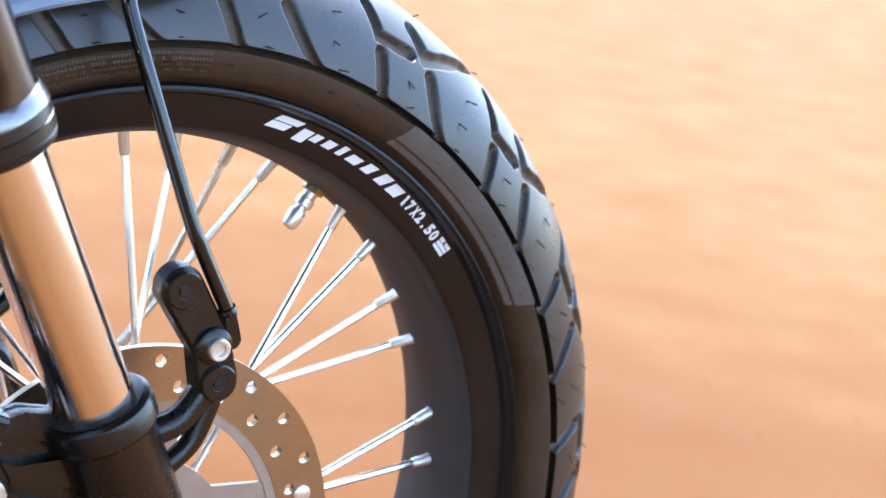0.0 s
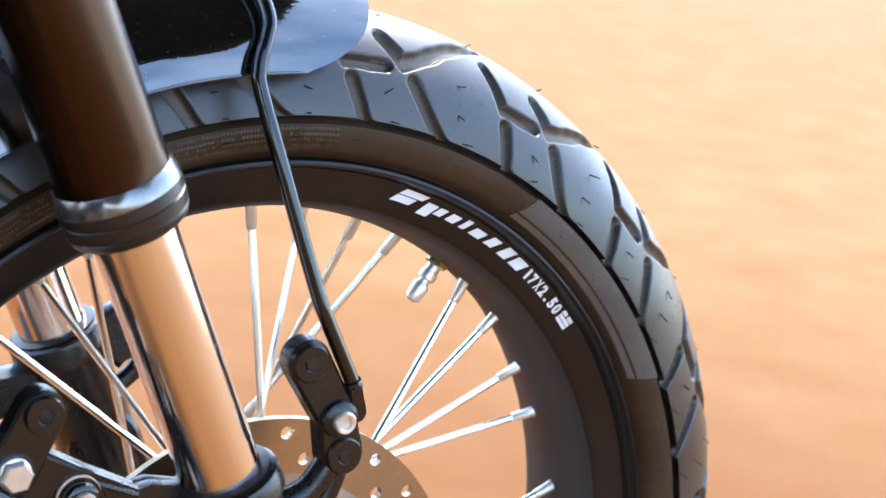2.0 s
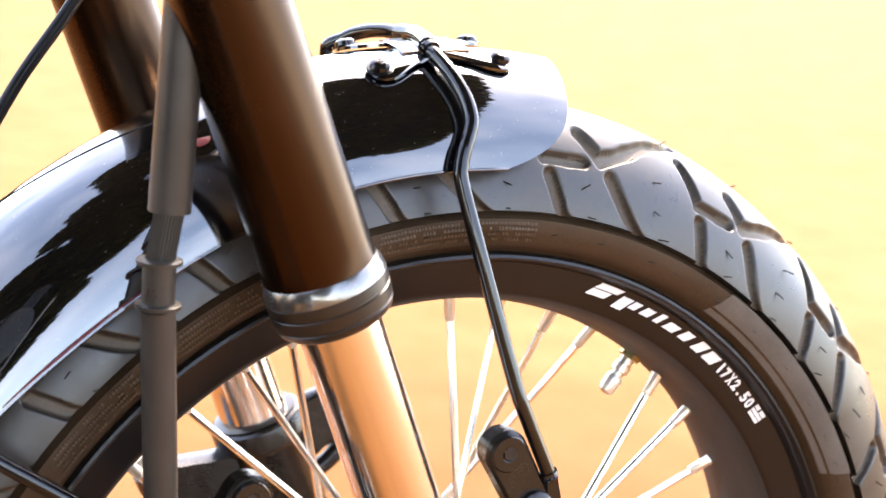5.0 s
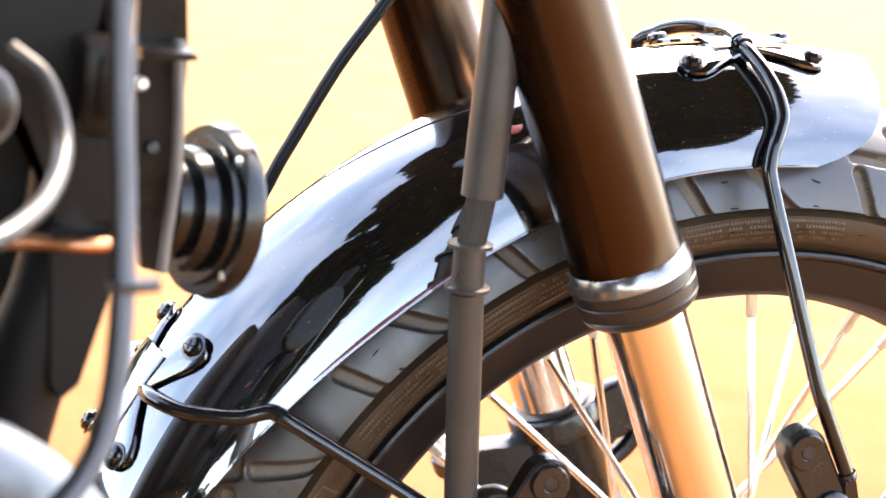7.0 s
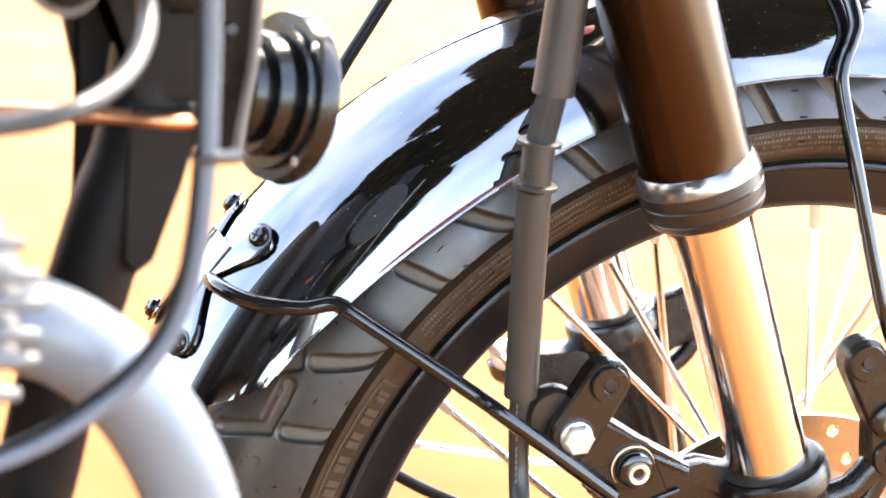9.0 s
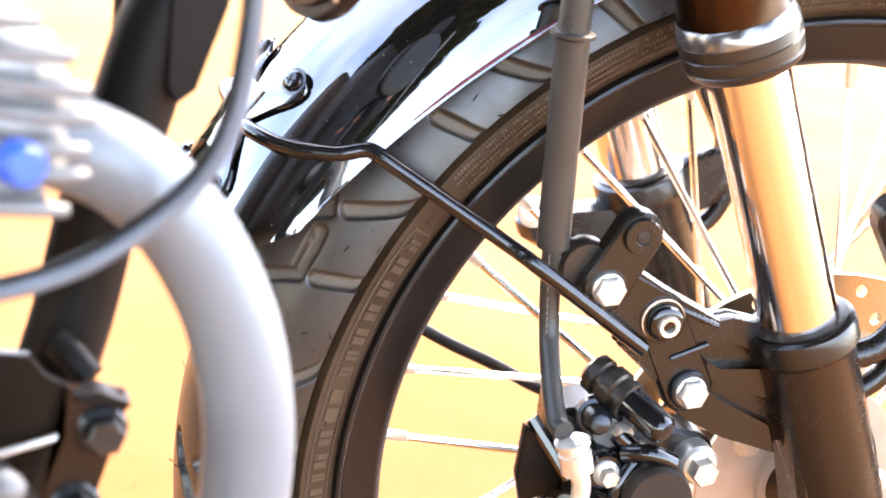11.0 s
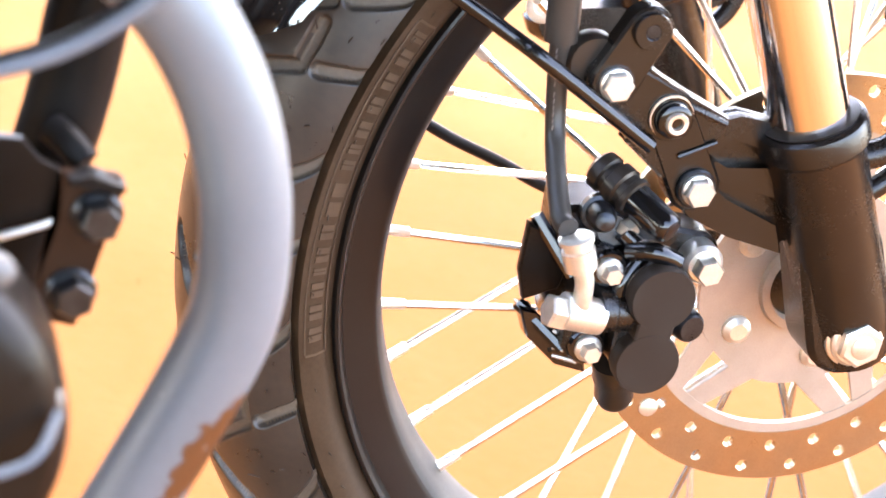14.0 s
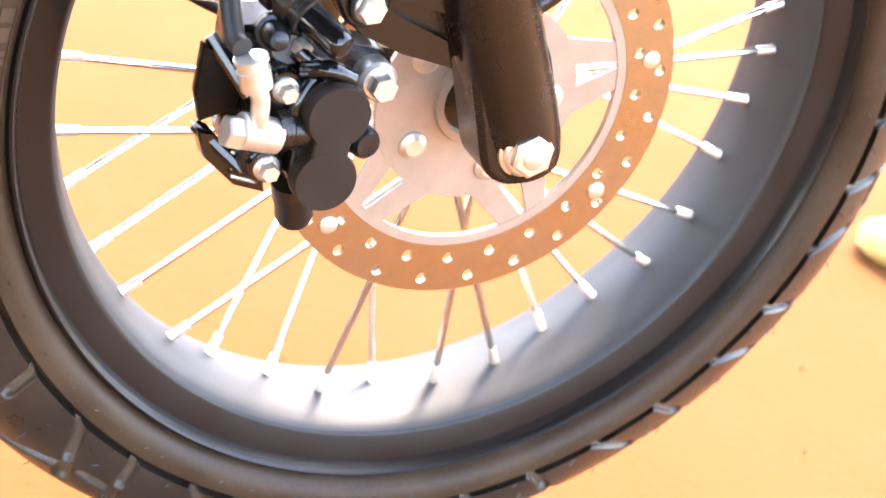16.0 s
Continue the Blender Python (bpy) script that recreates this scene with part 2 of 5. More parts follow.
def bar_material():
    """Silver-grey paint with scuffs, and one place rubbed through to rust."""
    m = material("silver_grey_bar_paint", (0.152, 0.170, 0.187), 0.36, 0.10, second=(0.112, 0.125, 0.138), grain=700, patch=25, mixing=0.35, bump=0.08)
    nt = m.node_tree
    p = nt.nodes["Principled BSDF"]
    old = p.inputs["Base Color"].links[0].from_socket
    co = nt.nodes.new("ShaderNodeTexCoord")
    rel = nt.nodes.new("ShaderNodeVectorMath")
    rel.operation = "SUBTRACT"
    rel.inputs[1].default_value = (-0.3440, -0.313, 0.3580)
    nt.links.new(co.outputs["Object"], rel.inputs[0])
    ways = []
    for u in ((-0.26, 0.0, -0.47), (1.35, 0.0, -0.75)):     # along and across the rub
        dot = nt.nodes.new("ShaderNodeVectorMath")
        dot.operation = "DOT_PRODUCT"
        dot.inputs[1].default_value = u
        nt.links.new(rel.outputs[0], dot.inputs[0])
        ways.append(dot.outputs["Value"])
    both = nt.nodes.new("ShaderNodeCombineXYZ")
    nt.links.new(ways[0], both.inputs[0])
    nt.links.new(ways[1], both.inputs[1])
    away = nt.nodes.new("ShaderNodeVectorMath")
    away.operation = "LENGTH"
    nt.links.new(both.outputs[0], away.inputs[0])
    wob = nt.nodes.new("ShaderNodeTexNoise")
    wob.inputs["Scale"].default_value, wob.inputs["Detail"].default_value = 170, 7
    nt.links.new(co.outputs["Object"], wob.inputs["Vector"])
    s = nt.nodes.new("ShaderNodeMath")
    s.operation = "MULTIPLY_ADD"
    nt.links.new(wob.outputs["Fac"], s.inputs[0])
    s.inputs[1].default_value = -0.022
    nt.links.new(away.outputs["Value"], s.inputs[2])
    edge = nt.nodes.new("ShaderNodeMapRange")
    edge.inputs["From Min"].default_value, edge.inputs["From Max"].default_value = 0.0000, 0.0012
    edge.inputs["To Min"].default_value, edge.inputs["To Max"].default_value = 1.0, 0.0
    nt.links.new(s.outputs[0], edge.inputs["Value"])
    mix = nt.nodes.new("ShaderNodeMix")
    mix.data_type = "RGBA"
    mix.inputs["B"].default_value = (0.10, 0.038, 0.014, 1)
    nt.links.new(old, mix.inputs["A"])
    nt.links.new(edge.outputs["Result"], mix.inputs["Factor"])
    nt.links.new(mix.outputs["Result"], p.inputs["Base Color"])
    return m


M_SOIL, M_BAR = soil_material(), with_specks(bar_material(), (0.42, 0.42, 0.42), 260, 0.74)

HUB = Vector((0, 0, 0.30))


# ---- builders ----
def part(name, bm, mat, parent, label="", crease=38, matrix=None):
    """One mesh object under a thing or a part."""
    me = bm if isinstance(bm, bpy.types.Mesh) else bpy.data.meshes.new(name)
    if not isinstance(bm, bpy.types.Mesh):
        bmesh.ops.recalc_face_normals(bm, faces=bm.faces[:])
        bm.to_mesh(me)
        bm.free()
        me.shade_smooth()
        me.set_sharp_from_angle(angle=radians(crease))
        me.materials.append(mat)
    ob = new(name, me)
    ob.parent = parent
    if matrix is not None:
        ob.matrix_basis = matrix
    if label:
        ob["label"] = label
    return ob


def ring(bm, centre, ax, ux, r, n):
    uy = ax.cross(ux)
    return [bm.verts.new(centre + r * (math.cos(2 * math.pi * k / n) * ux + math.sin(2 * math.pi * k / n) * uy)) for k in range(n)]


def bridge(bm, a, b):
    n = len(a)
    for k in range(n):
        bm.faces.new((a[k], a[(k + 1) % n], b[(k + 1) % n], b[k]))


def side_of(ax):
    ref = Vector((0, 0, 1)) if abs(ax.z) < 0.9 else Vector((1, 0, 0))
    return ref.cross(ax).normalized()


def turned(bm, start, ax, profile, n=32):
    """A closed turned shape: profile rows of (along the axis, radius) from one end to the other."""
    ax = Vector(ax).normalized()
    ux, start = side_of(ax), Vector(start)
    rows = [ring(bm, start + ax * s, ax, ux, max(r, 1e-5), n) for s, r in profile]
    for a, b in zip(rows, rows[1:]):
        bridge(bm, a, b)
    bm.faces.new(rows[0][::-1])
    bm.faces.new(rows[-1])
    return bm


def hexagon(bm, start, ax, r, h, turn=0.3):
    """A hexagon bolt head with a chamfered top."""
    ax = Vector(ax).normalized()
    ux = Matrix.Rotation(turn, 3, ax) @ side_of(ax)
    start = Vector(start)
    rows = [ring(bm, start, ax, ux, r, 6), ring(bm, start + ax * h * 0.85, ax, ux, r, 6), ring(bm, start + ax * h, ax, ux, r * 0.86, 6)]
    for a, b in zip(rows, rows[1:]):
        bridge(bm, a, b)
    bm.faces.new(rows[0][::-1])
    bm.faces.new(rows[-1])
    return bm


def smooth_path(points, steps=8):
    """Points along a Catmull-Rom curve through the given ones."""
    p = [Vector(q) for q in points]
    p = [2 * p[0] - p[1], *p, 2 * p[-1] - p[-2]]
    out = []
    for i in range(1, len(p) - 2):
        for k in range(steps):
            t = k / steps
            a, b, c, d = p[i - 1], p[i], p[i + 1], p[i + 2]
            out.append(0.5 * ((2 * b) + (c - a) * t + (2 * a - 5 * b + 4 * c - d) * t * t + (3 * b - a - 3 * c + d) * t ** 3))
    return out + [p[-2]]


def tube(bm, points, r, n=14, steps=8, curved=True):
    """A round rod or pipe along a path; r is one radius or a function of the way along, 0 to 1."""
    p = smooth_path(points, steps) if curved else [Vector(q) for q in points]
    ax = (p[1] - p[0]).normalized()
    ux = side_of(ax)
    rows = []
    for i, q in enumerate(p):
        t = (p[min(i + 1, len(p) - 1)] - p[max(i - 1, 0)]).normalized()
        ux = (ux - t * ux.dot(t)).normalized()
        rows.append(ring(bm, q, t, ux, r(i / (len(p) - 1)) if callable(r) else r, n))
    for a, b in zip(rows, rows[1:]):
        bridge(bm, a, b)
    bm.faces.new(rows[0][::-1])
    bm.faces.new(rows[-1])
    return bm


def rod(bm, a, b, r, n=10):
    return tube(bm, [a, b], r, n, curved=False)


def capsule(bm, p1, r1, p2, r2, y0, y1, n=12, chamfer=0.0012):
    """A plate in the wheel's plane shaped as the hull of two discs, from y0 (far) to y1 (near), near edge chamfered."""
    p1, p2 = Vector((p1[0], 0, p1[1])), Vector((p2[0], 0, p2[1]))
    d = p2 - p1
    base = math.atan2(d.z, d.x)
    off = math.acos(max(-1, min(1, (r1 - r2) / max(d.length, 1e-6)))) if d.length > abs(r1 - r2) else math.pi / 2

    def outline(shrink, y):
        vs = []
        for k in range(n + 1):
            t = base + off + (2 * math.pi - 2 * off) * k / n
            vs.append(bm.verts.new((p1.x + (r1 - shrink) * math.cos(t), y, p1.z + (r1 - shrink) * math.sin(t))))
        for k in range(n + 1):
            t = base - off + 2 * off * k / n
            vs.append(bm.verts.new((p2.x + (r2 - shrink) * math.cos(t), y, p2.z + (r2 - shrink) * math.sin(t))))
        return vs

    sign = 1 if y1 < y0 else -1
    rows = [outline(chamfer, y0), outline(0, y0 - sign * chamfer), outline(0, y1 + sign * chamfer), outline(chamfer, y1)]
    for a, b in zip(rows, rows[1:]):
        bridge(bm, a, b)
    bm.faces.new(rows[0][::-1])
    bm.faces.new(rows[-1])
    return bm


def plate(bm, outline, y0, y1, chamfer=0.001):
    """A flat plate of any convex or simple outline of (x, z), from y0 (far) to y1 (near)."""
    c = Vector((sum(p[0] for p in outline), sum(p[1] for p in outline))) / len(outline)

    def row(y, k):
        return [bm.verts.new((c.x + (x - c.x) * k, y, c.y + (z - c.y) * k)) for x, z in outline]

    size = max((Vector(p) - c).length for p in outline)
    k = 1 - chamfer / size
    sign = 1 if y1 < y0 else -1
    rows = [row(y0, k), row(y0 - sign * chamfer, 1), row(y1 + sign * chamfer, 1), row(y1, k)]
    for a, b in zip(rows, rows[1:]):
        bridge(bm, a, b)
    f = [bm.faces.new(rows[0][::-1]), bm.faces.new(rows[-1])]
    bmesh.ops.triangulate(bm, faces=f)
    return bm


def block(bm, centre, size, turn=None, bevel=0.002):
    """A box with rounded edges."""
    m = Matrix.Translation(centre) @ (turn or Matrix.Identity(4)) @ Matrix.Diagonal((*size, 1))
    made = bmesh.ops.create_cube(bm, size=1.0, matrix=m)
    edges = list({e for v in made["verts"] for e in v.link_edges})
    bmesh.ops.bevel(bm, geom=edges, offset=bevel, segments=2, affect="EDGES", profile=0.5)
    return bm


def polar(a, r, y):
    """The place at an angle a (degrees, from the top towards the front) and radius r round the axle."""
    return Vector((r * math.sin(radians(a)), y, HUB.z + r * math.cos(radians(a))))


def lathe(bm, profile, a0=0.0, a1=360.0, n=128, closed=True):
    """A section of (y, r) rows swept round the axle; closed: the section is a loop."""
    full = abs(a1 - a0) >= 360
    cols = [[bm.verts.new(polar(a0 + (a1 - a0) * k / n, r, y)) for y, r in profile] for k in range(n if full else n + 1)]
    m = len(profile)
    for k in range(n):
        a, b = cols[k], cols[(k + 1) % len(cols)]
        for i in range(m if closed else m - 1):
            j = (i + 1) % m
            bm.faces.new((a[i], a[j], b[j], b[i]))
    if not full and closed:
        bm.faces.new(cols[0])
        bm.faces.new(cols[-1][::-1])
    return bm


B = bmesh.new

# ---- ground ----
bm = B()
N, HALF = 120, 60.0
steps = [HALF * math.copysign(abs(u) ** 3, u) for u in np.linspace(-1, 1, N + 1)]
grid = [[bm.verts.new((x, y, 0.006 * noise.noise((x * 1.7, y * 1.7, 0)) * min(1, (abs(x) + abs(y)) * 0.8) + (0.02 * noise.noise((x * 0.3, y * 0.3, 5)) if abs(x) + abs(y) > 3 else 0) - 0.002))
         for x in steps] for y in steps]
for i in range(N):
    for j in range(N):
        bm.faces.new((grid[i][j], grid[i][j + 1], grid[i + 1][j + 1], grid[i + 1][j]))
far = [(-3000, -3000), (3000, -3000), (3000, 3000), (-3000, 3000)]
edges4 = [[grid[0][k] for k in range(N + 1)], [grid[k][N] for k in range(N + 1)], [grid[N][N - k] for k in range(N + 1)], [grid[N - k][0] for k in range(N + 1)]]
outer = [bm.verts.new((x, y, -0.3)) for x, y in far]
for k in range(4):
    bm.faces.new([outer[k], outer[(k + 1) % 4], *edges4[k][::-1]])
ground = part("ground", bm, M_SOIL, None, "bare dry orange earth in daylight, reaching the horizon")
tagged(ground, category="ground", kind="structure")

# loose gravel on the earth, thickest round the wheel
rng = random.Random(5)
pebble = B()
bmesh.ops.create_icosphere(pebble, subdivisions=1, radius=1.0)
pebble.verts.index_update()
shape = [v.co.copy() for v in pebble.verts]
sides = [[v.index for v in f.verts] for f in pebble.faces]
pebble.free()
verts, faces = [], []
for k in range(1500):
    x, y = (rng.uniform(-2.5, 5), rng.uniform(-0.5, 7)) if k < 500 else (rng.uniform(-0.8, 1.8), rng.uniform(-0.3, 2.6))
    r = 0.0006 + 0.0017 * rng.random() ** 3
    turn = Euler((rng.uniform(0, 6), rng.uniform(0, 6), rng.uniform(0, 6))).to_matrix()
    base = len(verts)
    for v in shape:
        p = turn @ (v * r * rng.uniform(0.75, 1.15))
        verts.append((x + p.x, y + p.y, r * 0.1 + p.z * 0.6))
    faces += [[base + n for n in f] for f in sides]
bm = bpy.data.meshes.new("gravel")
bm.from_pydata(verts, [], faces)
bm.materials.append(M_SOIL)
gravel = part("gravel", bm, None, None, "small loose stones scattered over the dry orange earth")
tagged(gravel, category="gravel", kind="stuff")

bm = B()
made = bmesh.ops.create_icosphere(bm, subdivisions=3, radius=0.032, matrix=pose(0.635, 0.300, 0.016))
for v in made["verts"]:
    n = noise.noise(v.co * 40) * 0.006 + noise.noise(v.co * 110) * 0.002
    v.co += (v.co - Vector((0.635, 0.300, 0.016))).normalized() * n
    v.co.z = 0.012 + (v.co.z - 0.016) * 0.7
stone = part("stone", bm, M_STONE, None)
tagged(stone, "pale yellow weathered stone lying on the earth", "stone")

# ---- a tree added out of view behind and above the camera, mirrored in the paint ----
def branch(bm, points, r0, r1):
    return tube(bm, points, lambda u: r0 + (r1 - r0) * u, 10, 6)


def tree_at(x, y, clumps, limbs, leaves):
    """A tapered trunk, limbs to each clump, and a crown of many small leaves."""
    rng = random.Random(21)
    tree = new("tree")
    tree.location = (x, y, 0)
    tagged(tree, "broad unseen tree with dark green leaves on bare earth, added for dark reflections", "tree")
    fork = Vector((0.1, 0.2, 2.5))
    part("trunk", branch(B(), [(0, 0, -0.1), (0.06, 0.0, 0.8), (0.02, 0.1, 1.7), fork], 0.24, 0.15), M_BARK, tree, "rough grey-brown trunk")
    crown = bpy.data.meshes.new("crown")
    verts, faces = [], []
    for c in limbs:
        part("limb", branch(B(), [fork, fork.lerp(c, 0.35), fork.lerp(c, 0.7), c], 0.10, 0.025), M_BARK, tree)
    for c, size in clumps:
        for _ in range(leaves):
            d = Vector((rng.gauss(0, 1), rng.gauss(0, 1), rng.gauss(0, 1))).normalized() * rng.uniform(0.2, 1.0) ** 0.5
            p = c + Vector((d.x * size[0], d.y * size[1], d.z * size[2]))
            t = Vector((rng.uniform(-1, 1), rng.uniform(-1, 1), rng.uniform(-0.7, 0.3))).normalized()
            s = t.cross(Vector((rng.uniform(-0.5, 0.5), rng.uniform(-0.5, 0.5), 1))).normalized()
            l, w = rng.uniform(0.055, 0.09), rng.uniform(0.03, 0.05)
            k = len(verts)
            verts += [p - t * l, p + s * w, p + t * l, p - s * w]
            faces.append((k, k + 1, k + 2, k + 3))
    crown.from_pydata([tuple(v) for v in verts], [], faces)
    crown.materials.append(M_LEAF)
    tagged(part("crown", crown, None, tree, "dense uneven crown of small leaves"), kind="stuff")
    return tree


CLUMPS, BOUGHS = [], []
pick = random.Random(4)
# the crown is shaped to give the fender its dark reflection: it leans out over the motorcycle and droops behind the
# rider's place; u and v are its slopes from the fender
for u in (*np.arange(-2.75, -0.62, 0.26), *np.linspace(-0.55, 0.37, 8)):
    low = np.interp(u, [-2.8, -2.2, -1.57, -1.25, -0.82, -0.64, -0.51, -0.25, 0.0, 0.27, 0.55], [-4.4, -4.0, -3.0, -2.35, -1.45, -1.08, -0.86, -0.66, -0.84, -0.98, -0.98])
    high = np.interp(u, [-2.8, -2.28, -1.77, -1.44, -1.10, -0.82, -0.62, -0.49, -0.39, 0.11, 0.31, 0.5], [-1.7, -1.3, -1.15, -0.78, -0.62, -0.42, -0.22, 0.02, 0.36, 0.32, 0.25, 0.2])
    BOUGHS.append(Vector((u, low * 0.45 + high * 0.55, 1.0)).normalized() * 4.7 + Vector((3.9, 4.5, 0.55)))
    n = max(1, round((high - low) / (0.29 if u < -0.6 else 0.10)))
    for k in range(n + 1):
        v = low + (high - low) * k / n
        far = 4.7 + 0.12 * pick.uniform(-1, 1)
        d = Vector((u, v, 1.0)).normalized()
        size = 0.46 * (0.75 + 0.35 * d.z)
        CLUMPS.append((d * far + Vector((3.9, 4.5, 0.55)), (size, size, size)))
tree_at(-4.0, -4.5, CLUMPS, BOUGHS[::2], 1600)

# unseen belts of bushes far off on both sides, added to darken low reflections
def unseen_bush_belt(seed, y, count, pitch, height):
    rng = random.Random(seed)
    verts, faces = [], []
    for k in range(count):
        c = Vector((pitch * (k - count * 0.565) + rng.uniform(-0.5, 0.5), y + rng.uniform(-1.5, 1.5), height))
        h = rng.uniform(0.8, 1.25)
        for _ in range(420):
            d = Vector((rng.gauss(0, 1), rng.gauss(0, 1), rng.gauss(0, 1))).normalized() * rng.uniform(0.3, 1.0) ** 0.5
            p = c + Vector((d.x * 1.5, d.y * 1.3, d.z * height * h + height * (h - 1)))
            t = Vector((rng.uniform(-1, 1), rng.uniform(-1, 1), rng.uniform(-1, 1))).normalized()
            s = t.cross(Vector((rng.uniform(-0.5, 0.5), rng.uniform(-0.5, 0.5), 1))).normalized()
            n0 = len(verts)
            verts += [p - t * 0.3, p + s * 0.15, p + t * 0.3, p - s * 0.15]
            faces.append((n0, n0 + 1, n0 + 2, n0 + 3))
    me = bpy.data.meshes.new("bushes")
    me.from_pydata([tuple(v) for v in verts], [], faces)
    me.materials.append(M_LEAF)
    tagged(part("bushes", me, None, None), "dark green belt of unseen bushes beyond the bare earth, added to darken reflections", "bushes", kind="stuff")


unseen_bush_belt(8, -24, 60, 1.15, 0.8)
unseen_bush_belt(9, 27, 60, 1.3, 1.5)

# ---- the motorcycle ----
bike = new("motorcycle")
tagged(bike, "parked black motorcycle with spoked front wheel and silver crash bar", "motorcycle")

def tread_point(a, f, lift=0.0):
    """A place on the tread at angle a and way f round its section, -90 to 90; the shoulders end in a sharp edge."""
    s = 0.96 * math.sin(radians(f))
    return polar(a, 0.2382 + (0.0636 + lift) * math.sqrt(1 - s * s), (0.0521 + lift) * s)


# tyre
side = [(0.0495, 0.252), (0.0498, 0.247), (0.0478, 0.2415), (0.0445, 0.2375), (0.0425, 0.2368), (0.0405, 0.2348), (0.0385, 0.2328), (0.036, 0.231)]
crown = [(p.y, p.z - HUB.z) for p in (tread_point(0, f, -0.0062) for f in range(-88, 89, 8))]
section = [(-y, r) for y, r in side[::-1]] + crown + side + [(0.033, 0.229), (0.030, 0.238), (0.0, 0.27), (-0.030, 0.238), (-0.033, 0.229)]
tyre = part("tyre", lathe(B(), section, n=180), M_SIDE, bike, "black rubber tyre with dusty grooved tread and brown-grey sidewall", crease=50)


# grooves of one repeat of the tread, as lines of (angle, way round the section)
PITCH = 360 / 19
GROOVE_FLOOR, GROOVE_MOUTH = 0.0021, 0.0042
GROOVES = [
    ([(0.0, -90), (-1.8, -60)], 1.0),
    ([(-4.6, -28), (-2.4, -51), (2.1, -50.5)], 0.9),
    ([(9.45, -90), (5.3, -56)], 1.0),
    ([(2.0, -33), (4.1, -47), (6.9, -39), (11.7, -20), (15.5, -5)], 1.1),
]


def tread_segment():
    """One repeat of the tread: a skin of rubber with its grooves pressed in, floors and all."""
    lines = []
    for path, wide in GROOVES:
        for k in (-2, -1, 0, 1, 2):
            for mirror, shift in ((1, 0.0), (-1, PITCH / 2)):
                lines.append(([(a + shift + PITCH * k, f * mirror) for a, f in path], wide))
    na = 124
    ways = [-92.0 + 0.9 * j for j in range(134)] + [29.0 + 3.0 * j for j in range(22)]
    A, F = np.meshgrid(np.linspace(0, PITCH, na + 1), np.array(ways))
    gap = np.full(A.shape, 1.0)
    wobble = 0.0004 * np.sin(A * 2 * math.pi / PITCH * 5 + F * 0.21) * np.sin(F * 0.13)
    for path, wide in lines:
        for (a0, f0), (a1, f1) in zip(path, path[1:]):
            reach = 0.256 + 0.0458 * math.cos(radians((f0 + f1) / 2))
            ka, kf = radians(1) * reach, radians(1) * 0.048
            px, py = (A - a0) * ka, (F - f0) * kf
            qx, qy = (a1 - a0) * ka, (f1 - f0) * kf
            u = np.clip((px * qx + py * qy) / (qx * qx + qy * qy), 0, 1)
            gap = np.minimum(gap, np.hypot(px - u * qx, py - u * qy) / wide)
    u = np.clip((gap + wobble - GROOVE_FLOOR) / (GROOVE_MOUTH - GROOVE_FLOOR), 0, 1)
    depth = 0.0043 * (1 - u * u * (3 - 2 * u))
    verts = [tuple(tread_point(a, f, -d)) for a, f, d in zip(A.ravel(), F.ravel(), depth.ravel())]
    low = len(verts)
    verts += [tuple(tread_point(a, -93.0, -0.006)) for a in A[0]] + [tuple(tread_point(a, 93.0, -0.006)) for a in A[0]]
    faces, slot = [], []
    w = na + 1
    for j in range(len(ways) - 1):
        for i in range(na):
            k = j * w + i
            faces.append((k, k + w, k + w + 1, k + 1))
            slot.append(int(depth[j:j + 2, i:i + 2].mean() > 0.0026))
    last = (len(ways) - 1) * w
    for i in range(na):
        faces.append((low + i, i, i + 1, low + i + 1))
        faces.append((last + i, low + w + i, low + w + i + 1, last + i + 1))
        slot += [0, 0]
    me = bpy.data.meshes.new("tread_segment")
    me.from_pydata(verts, [], faces)
    me.materials.append(M_TREAD)
    me.materials.append(M_CARCASS)
    me.polygons.foreach_set("material_index", slot)
    me.shade_smooth()
    return me


def about_axle(a):
    return Matrix.Translation(HUB) @ Matrix.Rotation(radians(a), 4, "Y") @ Matrix.Translation(-HUB)


tread_mesh = tread_segment()
for k in range(19):
    part("tread_segment", tread_mesh, None, tyre, matrix=about_axle(6.4 + PITCH * k))

# buffed patch, moulded marks and vent hairs on the sidewall
def side_point(a, r, lift=0.0):
    """A place on the near sidewall."""
    rows = sorted((rr, yy) for yy, rr in side)
    y = np.interp(r, [q[0] for q in rows], [q[1] for q in rows])
    return polar(a, r, -(y + lift))


def side_patch(bm, a0, a1, r0, r1, lift, n=24, slant=0.0):
    cols = []
    for k in range(n + 1):
        u = k / n
        cols.append([bm.verts.new(side_point(a0 + (a1 - a0) * u + slant * v, r0 + (r1 - r0) * v, lift if 0 < j < 4 else 0.0)) for j, v in enumerate((0, 0.02, 0.5, 0.98, 1))])
    for p, q in zip(cols, cols[1:]):
        for j in range(4):
            bm.faces.new((p[j], p[j + 1], q[j + 1], q[j]))
    return bm


part("buffed_patch", side_patch(B(), 29.4, 60.0, 0.2378, 0.2530, 0.0007, slant=1.6), M_SIDE_PATCH, tyre, "lighter grey buffed band on the sidewall")
bm = B()
rng = random.Random(3)
